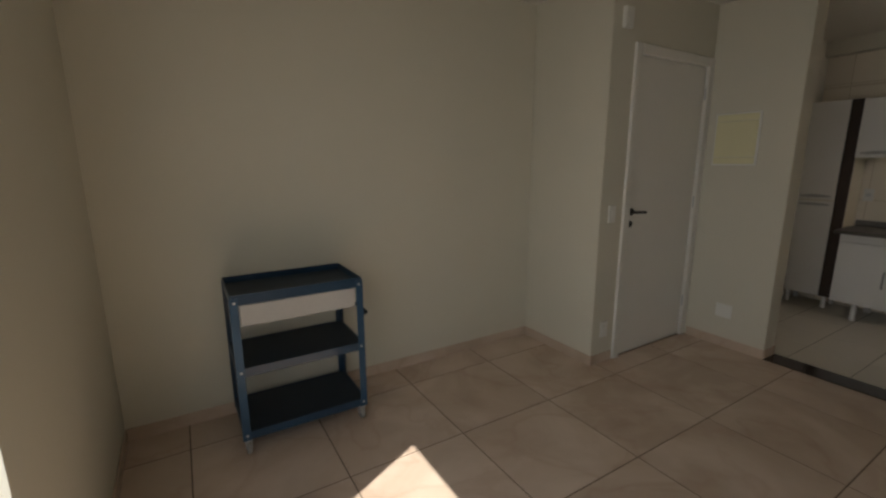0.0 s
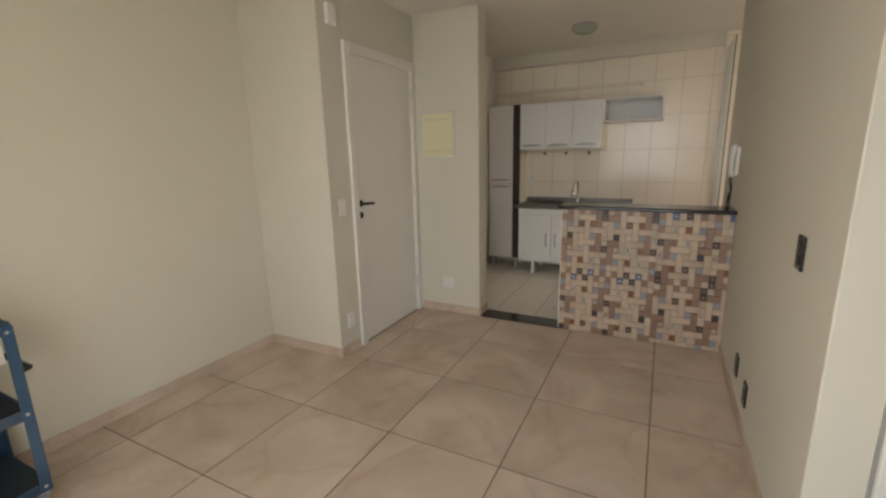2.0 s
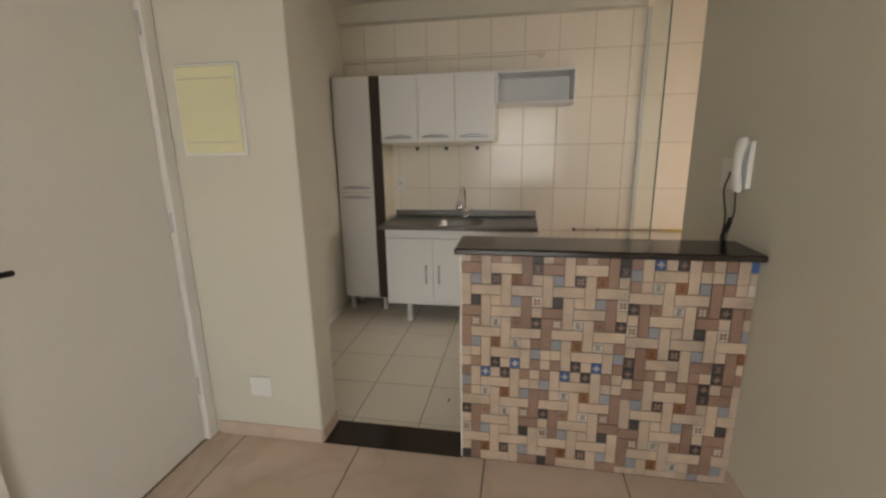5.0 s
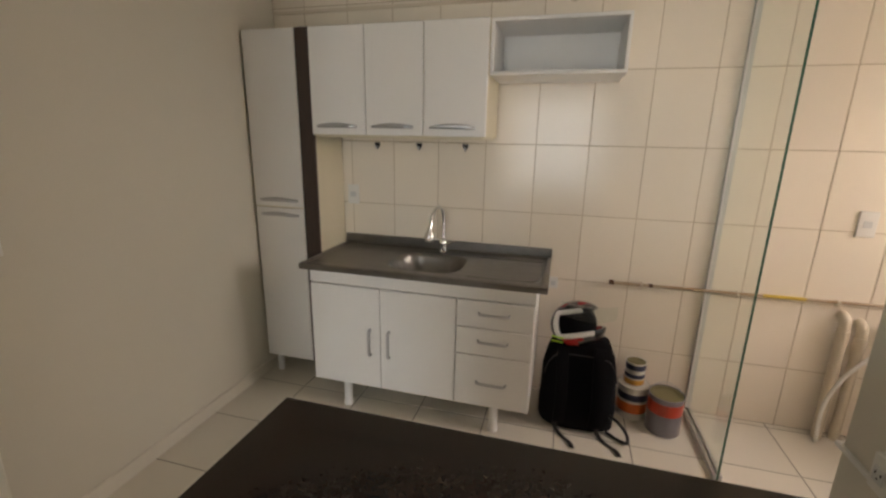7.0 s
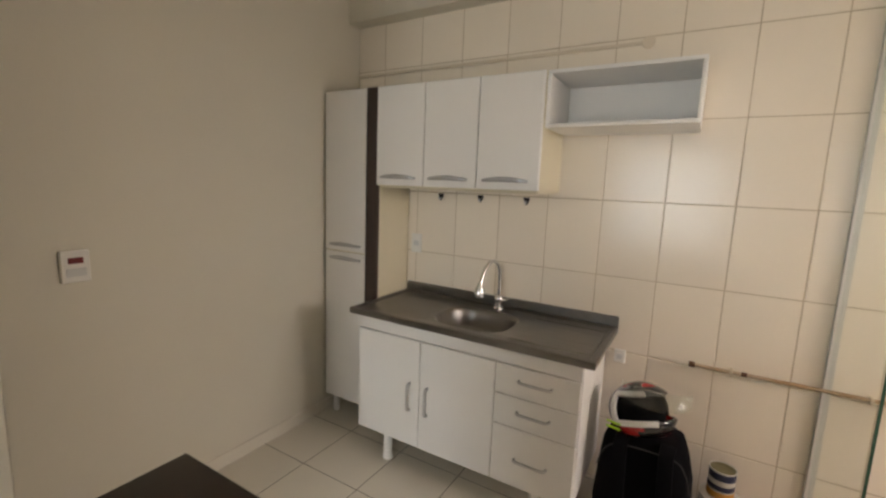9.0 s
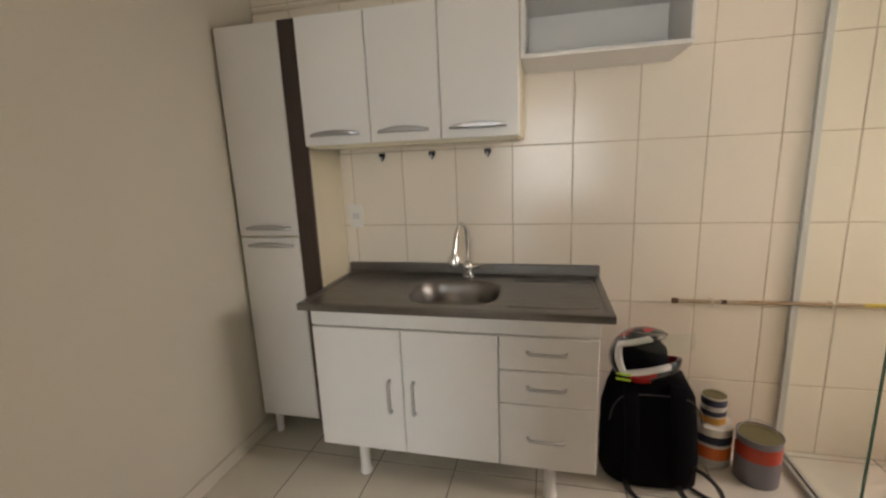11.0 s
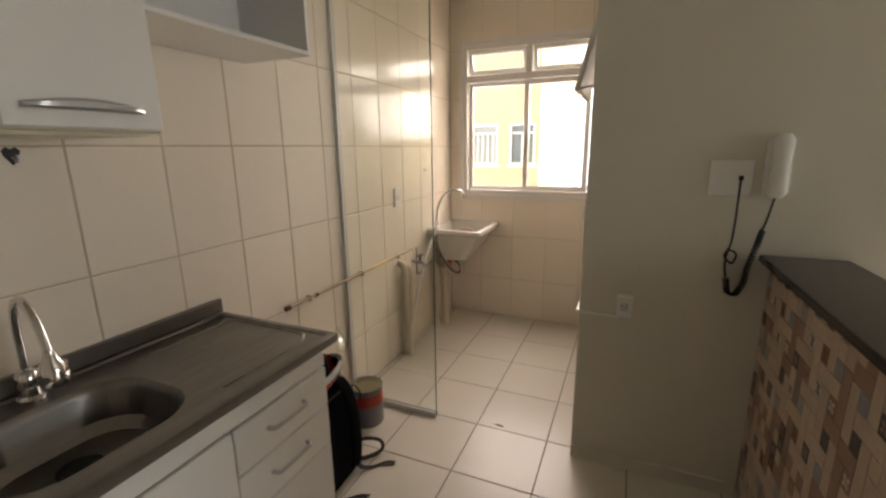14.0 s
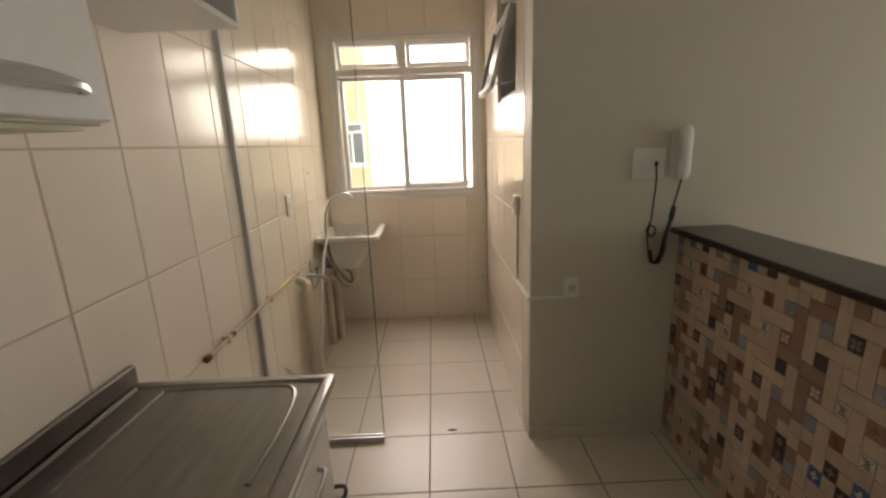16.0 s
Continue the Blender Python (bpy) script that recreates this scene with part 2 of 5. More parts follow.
def rrect(x0, x1, y0, y1, r, z, n=6):
    lp = []
    for cx, cy, a0 in ((x1 - r, y1 - r, 0), (x0 + r, y1 - r, 90), (x0 + r, y0 + r, 180), (x1 - r, y0 + r, 270)):
        for k in range(n + 1):
            a = radians(a0 + 90 * k / n)
            lp.append((cx + r * math.cos(a), cy + r * math.sin(a), z))
    return lp


def mesh_of(name, geo, mats, smooth=None):
    me = bpy.data.meshes.new(name)
    me.from_pydata(geo.v, [], geo.f)
    for m in (mats if isinstance(mats, (list, tuple)) else [mats]):
        me.materials.append(m)
    me.polygons.foreach_set("material_index", geo.mi)
    bm = bmesh.new()
    bm.from_mesh(me)
    bmesh.ops.recalc_face_normals(bm, faces=bm.faces)
    if smooth:
        for f in bm.faces:
            f.smooth = True
        for e in bm.edges:
            if len(e.link_faces) == 2 and e.calc_face_angle(0) > radians(smooth):
                e.smooth = False
    bm.to_mesh(me)
    bm.free()
    return me


def thing(name, at, label, category, group=""):
    ob = new(name)
    ob.location = at
    ob.empty_display_size = 0.05
    return tagged(ob, label, category, group)


def part(name, geo, material, parent, label="", smooth=None):
    ob = new(name, mesh_of(name, geo, material, smooth))
    ob.parent = parent
    if parent.type == "EMPTY":
        ob.matrix_parent_inverse = Matrix.Translation(-Vector(parent.location))
    if label:
        ob["label"] = label
    return ob


def solo(name, geo, material, label, category, smooth=None, kind="", group=""):
    return tagged(new(name, mesh_of(name, geo, material, smooth)), label, category, group, kind)


def structure(name, geo, material, label, category, smooth=None):
    return solo(name, geo, material, label, category, smooth, "structure")


PIECES = {}


def piece(name, size, at, material, parent, c=0.002):
    """A small bevelled block centred at 'at'; alike ones share a mesh."""
    k = (name, tuple(round(s, 4) for s in size), material.name)
    if k not in PIECES:
        a, b, d = (s / 2 for s in size)
        PIECES[k] = mesh_of(name, Geo().box(-a, a, -b, b, -d, d, c), material)
    ob = new(name, PIECES[k])
    ob.location = at
    ob.parent = parent
    if parent.type == "EMPTY":
        ob.matrix_parent_inverse = Matrix.Translation(-Vector(parent.location))
    return ob


def spans(lo, hi, start, step, gap):
    """The pieces between lo and hi of a row of tiles whose joints lie at start + k * step."""
    k = math.floor((lo - start) / step)
    out = []
    while start + k * step < hi - 1e-4:
        a, b = max(lo, start + k * step + gap / 2), min(hi, start + (k + 1) * step - gap / 2)
        if b - a > 0.012:
            out.append((a, b))
        k += 1
    return out


# ---- the plan ----
XW, XE = 0.33, 6.205          # west wall of the living room, tiled east wall of the kitchen
YN, YD, YS, YL = 2.743, 2.07, -0.315, -1.865
XP, XB = 4.18, 4.345          # pillar and bar, living side and kitchen side
XC, XL = 2.30, 4.99           # corner to the passage; laundry's west wall
H = 2.51
T = 0.15

wall_west = structure("wall_west", Geo().box(XW - T, XW, 1.35, YN + T, 0, H).box(XW - T, XW, YS - T, -0.19, 0, H).box(XW - T, XW, -0.19, 1.35, 2.12, H),
                      PAINT, "cream painted wall with the balcony door opening", "wall")
wall_north = structure("wall_north", Geo().box(XW, 3.04, YN, YN + T, 0, H), PAINT, "cream painted plaster wall behind the trolley", "wall")
wall_entry = structure("wall_entry", Geo().box(3.04, 3.275, YD, YN + T, 0, H).box(3.275, 4.165, YD, YD + T, 2.135, H).box(4.165, XE, YD, YD + T, 0, H),
                       PAINT, "cream painted wall round the entrance door", "wall")
landing = structure("wall_landing", Geo().box(3.2, 4.3, YD + T + 0.6, YD + T + 0.7, 0, H), PAINT, "plain wall behind the closed entrance door", "wall")
pillar = structure("wall_pillar", Geo().box(XP, XB, 1.482, YD, 0, H, 0.004), PAINT, "short cream wall between living room and kitchen", "wall")
wall_south = structure("wall_south", Geo().box(XC, XL, YS - T, YS, 0, H, 0.003), PAINT, "cream painted wall between passage and laundry", "wall")
BW = (-1.235, -0.66, 1.60, 2.16)   # high bathroom window: y0, y1, z0, z1
wall_laundry = structure("wall_laundry", Geo().box(XL - T, XL - 0.002, YL - T, BW[0], 0, H).box(XL - T, XL - 0.002, BW[1], YS - T, 0, H)
                         .box(XL - T, XL - 0.002, BW[0], BW[1], 0, BW[2]).box(XL - T, XL - 0.002, BW[0], BW[1], BW[3], H), GROUT_PALE, "tiled laundry wall with a high bathroom window", "wall")
wall_east = structure("wall_east", Geo().box(XE + 0.002, XE + T, YL - T, YD + T, 0, H), GROUT, "kitchen wall clad in cream glazed tiles", "wall")
W = (5.06, 6.09, 1.02, 2.14)       # laundry window: x0, x1, z0, z1
wall_window = structure("wall_window", Geo().box(XL - T, W[0], YL - T, YL - 0.002, 0, H).box(W[1], XE + 0.008, YL - T, YL - 0.002, 0, H)
                        .box(W[0], W[1], YL - T, YL - 0.002, 0, W[2]).box(W[0], W[1], YL - T, YL - 0.002, W[3], H), GROUT_PALE, "tiled laundry wall round the window", "wall")
# plain walls that close the passage and the bathroom
XH = 1.15
DOORY = (-1.27, -0.505)
structure("wall_passage", Geo().box(XH - T, XH, -1.9, YS - T, 0, H).box(XW - T, XH, YS - T, YS, 0, H).box(XH, XL - T, -2.05, -1.9, 0, H), PAINT, "cream painted passage wall", "wall")
structure("wall_bathroom", Geo().box(XC, XC + T, DOORY[1], YS - T, 0, H).box(XC, XC + T, -1.9, DOORY[0], 0, H).box(XC, XC + T, DOORY[0], DOORY[1], 2.1, H),
          PAINT_WHITE, "white painted wall with the bathroom doorway", "wall")
ceiling = structure("ceiling", Geo().box(XW - T, XE + T, -2.05, YN + T, H, H + 0.12), CEIL, "off-white painted ceiling", "ceiling")
structure("ceiling_beam", Geo().box(XE - 0.10, XE + 0.008, YS, YD, 2.375, H), PAINT, "painted beam along the top of the tiled wall", "beam")
floor_l = structure("floor", Geo().box(XW - T, XP + 0.01, -2.05, YN + T, -0.12, -0.0015), LGROUT, "marbled beige floor tiles with dark joints", "floor")
floor_k = structure("kitchen_floor", Geo().box(XP + 0.01, XE + T, -2.05, YD + T, -0.12, -0.0015), KGROUT, "cream square floor tiles with grey joints", "floor")
structure("threshold", Geo().box(XP - 0.005, XB + 0.008, 0.80, 1.482, -0.0015, 0.006, 0.003), GRANITE, "black granite threshold slab", "threshold")

# skirting
structure("baseboard_north", Geo().box(XW, 3.04, YN - 0.009, YN, 0, 0.07, 0.002), MARBLE, "marbled tile skirting", "baseboard")
structure("baseboard_step", Geo().box(3.031, 3.04, YD - 0.009, YN - 0.009, 0, 0.07, 0.002), MARBLE, "marbled tile skirting", "baseboard")
structure("baseboard_entry", Geo().box(3.04, 3.25, YD - 0.009, YD, 0, 0.07, 0.002), MARBLE, "marbled tile skirting", "baseboard")
structure("baseboard_pillar", Geo().box(XP - 0.009, XP, 1.482, YD - 0.03, 0, 0.07, 0.002), MARBLE, "marbled tile skirting", "baseboard")
structure("baseboard_south", Geo().box(XC, XP - 0.0, YS, YS + 0.009, 0, 0.07, 0.002), MARBLE, "marbled tile skirting", "baseboard")
structure("baseboard_west", Geo().box(XW, XW + 0.009, 1.50, YN - 0.009, 0, 0.07, 0.002), MARBLE, "marbled tile skirting", "baseboard")
structure("baseboard_kitchen", Geo().box(XB, XE, YD - 0.01, YD, 0, 0.07, 0.002), KTILE, "cream tile skirting", "baseboard")
structure("baseboard_kitchen_south", Geo().box(XB + 0.01, XL, YS, YS + 0.008, 0, 0.06, 0.002), KTILE, "cream tile skirting", "baseboard")
structure("baseboard_pillar_kitchen", Geo().box(XP, XB, 1.474, 1.482, 0, 0.07, 0.002), MARBLE, "tile skirting at the end of the short wall", "baseboard")


# ---- living room things ----
def entrance_door():
    d = tagged(new("door_1"), "white enamelled entrance door, closed, in a white frame", "door", "", "structure")
    x0, x1, z1 = 3.26, 4.178, 2.147
    part("frame_jamb", Geo().box(x0, x0 + 0.065, YD - 0.018, YD + 0.10, 0, z1, 0.004), DOORW, d)
    part("frame_jamb", Geo().box(x1 - 0.065, x1, YD - 0.018, YD + 0.10, 0, z1, 0.004), DOORW, d)
    part("frame_head", Geo().box(x0 + 0.066, x1 - 0.066, YD - 0.018, YD + 0.10, z1 - 0.065, z1, 0.004), DOORW, d)
    leaf = part("leaf", Geo().box(x0 + 0.068, x1 - 0.068, YD + 0.005, YD + 0.042, 0.006, z1 - 0.068, 0.003), DOORW, d)
    hx, hz = 3.362, 1.065
    part("handle", Geo().lathe((hx, YD + 0.006, hz), [(0.001, -0.012), (0.022, -0.012), (0.026, -0.006), (0.026, 0)], "y", 18)
         .tube([(hx, YD, hz), (hx, YD - 0.045, hz)], 0.009).tube(curve([(hx, YD - 0.045, hz), (hx + 0.03, YD - 0.052, hz), (hx + 0.09, YD - 0.05, hz - 0.004)]), 0.009), DARK, leaf, "dark metal lever handle", 40)
    part("lock", Geo().lathe((hx, YD + 0.006, hz - 0.085), [(0.001, -0.014), (0.012, -0.014), (0.014, -0.008), (0.022, -0.007), (0.024, 0)], "y", 18), DARK, leaf, "round dark lock cylinder", 40)
    for z in (0.25, 1.05, 1.85):
        part("hinge", Geo().tube([(x1 - 0.067, YD - 0.004, z), (x1 - 0.067, YD - 0.004, z + 0.09)], 0.006), SATIN, d, "satin hinge", 40)


entrance_door()


def plate(name, axis, at, w, h, material, label, category, extra=None, depth=0.009):
    """A wall plate: axis says which way it faces (x-, y-, y+ ...)."""
    t = thing(name, at, label, category)
    x, y, z = at
    s = -1 if axis[1] == "-" else 1

    def bx(u0, u1, v0, v1, d0, d1, c):
        if axis[0] == "x":
            lo, hi = sorted((x + s * d0, x + s * d1))
            return Geo().box(lo, hi, y + u0, y + u1, z + v0, z + v1, c)
        lo, hi = sorted((y + s * d0, y + s * d1))
        return Geo().box(x + u0, x + u1, lo, hi, z + v0, z + v1, c)
    part("cover", bx(-w / 2, w / 2, -h / 2, h / 2, 0, depth, 0.003), material, t)
    for nm, u, v, ww, hh, mm, dd in extra or []:
        part(nm, bx(u - ww / 2, u + ww / 2, v - hh / 2, v + hh / 2, depth - 0.001, depth + dd, 0.0015), mm, t)
    return t


def distribution_panel():
    y0, y1, z0, z1 = 1.695, 1.994, 1.376, 1.747
    t = thing("distribution_board", (XP, (y0 + y1) / 2, z0), "yellowed plastic electrical panel door, closed", "electrical panel")
    part("frame", Geo().box(XP - 0.014, XP, y0, y1, z0, z1, 0.004), PLASTIC, t)
    lid = part("lid", Geo().box(XP - 0.022, XP - 0.0145, y0 + 0.012, y1 - 0.012, z0 + 0.06, z1 - 0.06, 0.003), YELLOWED, t, "yellowed door")
    part("top_strip", Geo().box(XP - 0.020, XP - 0.0145, y0 + 0.012, y1 - 0.012, z1 - 0.057, z1 - 0.012, 0.003), YELLOWED, t)
    part("bottom_strip", Geo().box(XP - 0.020, XP - 0.0145, y0 + 0.012, y1 - 0.012, z0 + 0.012, z0 + 0.057, 0.003), YELLOWED, t)
    return lid


distribution_panel()
plate("light_switch", "y-", (3.15, YD, 1.065), 0.072, 0.115, PLASTIC, "white switch plate beside the entrance door", "switch", [("rocker", 0, 0, 0.022, 0.048, PLASTIC, 0.004)])
plate("power_outlet", "y-", (3.155, YD, 0.25), 0.072, 0.115, PLASTIC, "white low power outlet beside the door", "outlet", [("socket", 0, 0, 0.038, 0.042, PLASTIC, 0.003)])
plate("door_chime", "y-", (3.155, YD, 2.27), 0.075, 0.12, PLASTIC, "small white chime box high beside the door", "chime", [("grille", 0, -0.02, 0.04, 0.03, PLASTIC, 0.003)], 0.03)
plate("blank_plate", "x-", (XP, 1.778, 0.281), 0.115, 0.105, PLASTIC, "white blank cover plate low on the short wall", "cover plate", None, 0.006)
BLK = [("rocker", 0, 0.022, 0.034, 0.034, BLACK, 0.004), ("rocker", 0, -0.022, 0.034, 0.034, BLACK, 0.004)]
plate("light_switch", "y+", (2.665, YS, 1.045), 0.075, 0.118, BLACK, "black double switch plate on the cream wall", "switch", BLK)
plate("power_outlet", "y+", (3.50, YS, 0.235), 0.075, 0.118, BLACK, "black low power outlet on the cream wall", "outlet", [("socket", 0, 0, 0.04, 0.044, BLACK, 0.003)])
plate("power_outlet", "y+", (3.21, YS, 0.215), 0.075, 0.118, BLACK, "black low power outlet on the cream wall", "outlet", [("socket", 0, 0, 0.04, 0.044, BLACK, 0.003)])


DRAWERG = mat("scuffed_grey_enamel", (0.46, 0.44, 0.42), 0.45, big=0.08, fine=0.05)


def tool_trolley():
    x0, x1, y0, y1 = 0.838, 1.472, 2.29, 2.68
    t = thing("tool_trolley", (1.15, 2.48, 0), "dark blue steel three-tier tool trolley on castors", "trolley")

    def tray(z, name, lip):
        f = z if name == "top_tray" else z + lip - 0.012
        g = Geo().box(x0 + 0.0072, x1 - 0.0072, y0 + 0.0072, y1 - 0.0072, f, f + 0.006)
        g.box(x0 + 0.004, x1 - 0.004, y0 + 0.003, y0 + 0.007, z - 0.01, z + lip).box(x0 + 0.004, x1 - 0.004, y1 - 0.007, y1 - 0.003, z - 0.01, z + lip)
        g.box(x0 + 0.003, x0 + 0.007, y0 + 0.007, y1 - 0.007, z - 0.01, z + lip).box(x1 - 0.007, x1 - 0.003, y0 + 0.007, y1 - 0.007, z - 0.01, z + lip)
        tr = part(name, g, BLUE, t)
        part("liner", Geo().box(x0 + 0.012, x1 - 0.012, y0 + 0.012, y1 - 0.012, f + 0.0062, f + 0.009), NAVYLINER, tr, "dark rubber liner")
    tray(0.095, "bottom_tray", 0.032)
    tray(0.425, "middle_tray", 0.034)
    tray(0.78, "top_tray", 0.04)
    part("drawer_front", Geo().box(x0 + 0.04, x1 - 0.04, y0 + 0.004, y0 + 0.016, 0.665, 0.768, 0.003), DRAWERG, t, "pale grey drawer front")
    for px, sx in ((x0, 1), (x1, -1)):
        for py, sy in ((y0, 1), (y1, -1)):
            g = Geo()
            a, b = sorted((px, px + sx * 0.036))
            c, d = sorted((py, py + sy * 0.003))
            g.box(a, b, c - (0.001 if sy > 0 else 0), d + (0.001 if sy < 0 else 0), 0.085, 0.806)
            a, b = sorted((px - sx * 0.001, px + sx * 0.003))
            c, d = sorted((py, py + sy * 0.036))
            g.box(a, b, c, d, 0.085, 0.806)
            post = part("post", g, BLUELIGHT if sy > 0 else BLUE, t)
            for z in (0.11, 0.44, 0.785):
                part("bolt", Geo().lathe((px + sx * 0.02, py - sy * 0.001, z), [(0.001, -sy * 0.004), (0.006, -sy * 0.003), (0.007, 0)], "y", 8), SATIN, post)
            cx, cy = px + sx * 0.025, py + sy * 0.03
            w = part("castor", Geo().box(cx - 0.018, cx + 0.018, cy - 0.02, cy + 0.02, 0.072, 0.0845).box(cx - 0.016, cx - 0.013, cy - 0.012, cy + 0.012, 0.03, 0.072).box(cx + 0.013, cx + 0.016, cy - 0.012, cy + 0.012, 0.03, 0.072), SATIN, t)
            part("wheel", Geo().lathe((cx, cy, 0.035), [(0.008, -0.012), (0.03, -0.012), (0.035, -0.008), (0.035, 0.008), (0.03, 0.012), (0.008, 0.012)], "x", 20), RUBBER, w, "grey rubber wheel", 40)
    part("push_handle", Geo().tube(curve([(x1, y0 + 0.06, 0.60), (x1 + 0.035, y0 + 0.065, 0.60), (x1 + 0.04, y0 + 0.10, 0.60), (x1 + 0.04, y1 - 0.10, 0.60), (x1 + 0.035, y1 - 0.065, 0.60), (x1, y1 - 0.06, 0.60)]), 0.011), BLACK, t, "black side handle", 40)


tool_trolley()


# ---- breakfast bar ----
BAR_GROUT = mat("mosaic_grout", (0.22, 0.16, 0.11), 0.8)


def bar():
    wb = structure("wall_bar", Geo().box(XP + 0.02, XB, YS, 0.80, 0, 0.975), PAINT_WHITE, "low wall of the breakfast bar", "wall")
    part("grout_bed", Geo().box(XP + 0.0125, XP + 0.0199, YS + 0.001, 0.798, 0, 0.974), BAR_GROUT, wb)
    part("grout_bed", Geo().box(XB + 0.0001, XB + 0.0015, YS + 0.001, 0.798, 0, 0.974), BAR_GROUT, wb)
    tagged(new("bar_counter", mesh_of("bar_counter", Geo().box(4.138, 4.395, YS, 0.82, 0.9755, 1.002, 0.006), GRANITE)), "black polished granite slab on the tiled bar", "countertop")
    structure("trim_bar_edge", Geo().box(XP + 0.006, XP + 0.02, 0.792, 0.804, 0, 0.975), PLASTIC, "white edge trim of the tiled bar", "trim")


bar()


# ---- kitchen units ----
def grip(x, y0, y1, z, s=0.020):
    """A bowed flat bar handle along y, standing off a front at x."""
    loops = []
    n = 12
    for i in range(n + 1):
        u = i / n
        y = y0 + (y1 - y0) * u
        k = math.sin(math.pi * u)
        d = s * (0.35 + 0.65 * min(1, 3 * k))
        h = 0.006 + 0.006 * k
        zz = z + 0.006 * k
        loops.append([(x - d, y, zz - h), (x - d - 0.006, y, zz - h * 0.5), (x - d - 0.006, y, zz + h * 0.5), (x - d, y, zz + h)])
    g = Geo().loft(loops)
    for y in (y0 + 0.004, y1 - 0.004):
        g.box(x - s * 0.5, x + 0.001, y - 0.005, y + 0.005, z - 0.005, z + 0.005)
    return g


def grip_v(x, y, z0, z1):
    return Geo().tube(curve([(x + 0.001, y, z0), (x - 0.018, y, z0 + 0.006), (x - 0.022, y, z0 + 0.03), (x - 0.022, y, z1 - 0.03), (x - 0.018, y, z1 - 0.006), (x + 0.001, y, z1)], 5), 0.0075)


def grip_h(x, y0, y1, z):
    return Geo().tube(curve([(x + 0.001, y0, z), (x - 0.018, y0 + 0.006, z), (x - 0.022, y0 + 0.03, z), (x - 0.022, y1 - 0.03, z), (x - 0.018, y1 - 0.006, z), (x + 0.001, y1, z)], 5), 0.006)


def tall_cabinet():
    x0, y0, y1, z0, z1 = 5.90, 1.663, 2.058, 0.12, 1.94
    t = thing("tall_cabinet", (6.05, 1.86, 0), "tall white two-door pantry cabinet with a dark wood stile", "cabinet")
    part("body", Geo().box(x0 + 0.018, XE - 0.004, y0, y1, z0, z1, 0.002), CREAM, t)
    part("stile", Geo().box(x0, x0 + 0.017, y0, y0 + 0.084, z0, z1, 0.002), WENGE, t, "dark wood stile")
    for a, b, hz in ((1.04, z1, 1.075), (z0, 1.032, 0.995)):
        d = part("door", Geo().box(x0, x0 + 0.017, y0 + 0.087, y1 - 0.003, a, b, 0.003), WHITE, t)
        part("handle", grip(x0, y0 + 0.12, y1 - 0.045, hz), SATIN, d, "satin grey bow handle", 40)
    for y in (y0 + 0.05, y1 - 0.05):
        for x in (x0 + 0.05, XE - 0.05):
            part("leg", Geo().lathe((x, y, 0), [(0.018, 0), (0.02, 0.01), (0.018, 0.03), (0.018, z0)], n=14), WHITE, t, smooth=40)


def wall_cabinet():
    x0, y0, y1, z0, z1 = 5.88, 0.76, 1.66, 1.425, 1.935
    t = thing("wall_cabinet", (6.05, 1.21, z0), "white three-door wall cabinet above the sink", "cabinet")
    part("body", Geo().box(x0 + 0.018, XE - 0.001, y0, y1, z0, z1, 0.002), CREAM, t, "cream carcass")
    ys = [y1, 1.360, 1.064, y0]
    for a, b in zip(ys[1:], ys[:-1]):
        d = part("door", Geo().box(x0, x0 + 0.016, a + 0.002, b - 0.002, z0 + 0.005, z1, 0.003), WHITE, t)
        part("handle", grip(x0, a + 0.05, b - 0.035, z0 + 0.045), SATIN, d, "satin grey bow handle", 40)
    part("ledge", Geo().box(x0 + 0.03, XE - 0.002, y0 + 0.02, y1 - 0.02, z0 - 0.008, z0 - 0.0005), CREAM, t)


def open_shelf():
    x0, y0, y1, z0, z1 = 5.895, 0.18, 0.757, 1.70, 1.935
    t = thing("open_shelf", (6.05, 0.47, z0), "open white wall niche shelf, empty", "shelf")
    part("back", Geo().box(XE - 0.01, XE - 0.001, y0 + 0.016, y1 - 0.016, z0 + 0.016, z1 - 0.016), WHITE, t)
    part("top_panel", Geo().box(x0, XE - 0.001, y0, y1, z1 - 0.015, z1, 0.002), WHITE, t)
    part("bottom_panel", Geo().box(x0, XE - 0.001, y0, y1, z0, z0 + 0.015, 0.002), WHITE, t)
    part("side_panel", Geo().box(x0, XE - 0.001, y0, y0 + 0.015, z0 + 0.0155, z1 - 0.0155, 0.002), WHITE, t)
    part("side_panel", Geo().box(x0, XE - 0.001, y1 - 0.015, y1, z0 + 0.0155, z1 - 0.0155, 0.002), WHITE, t)


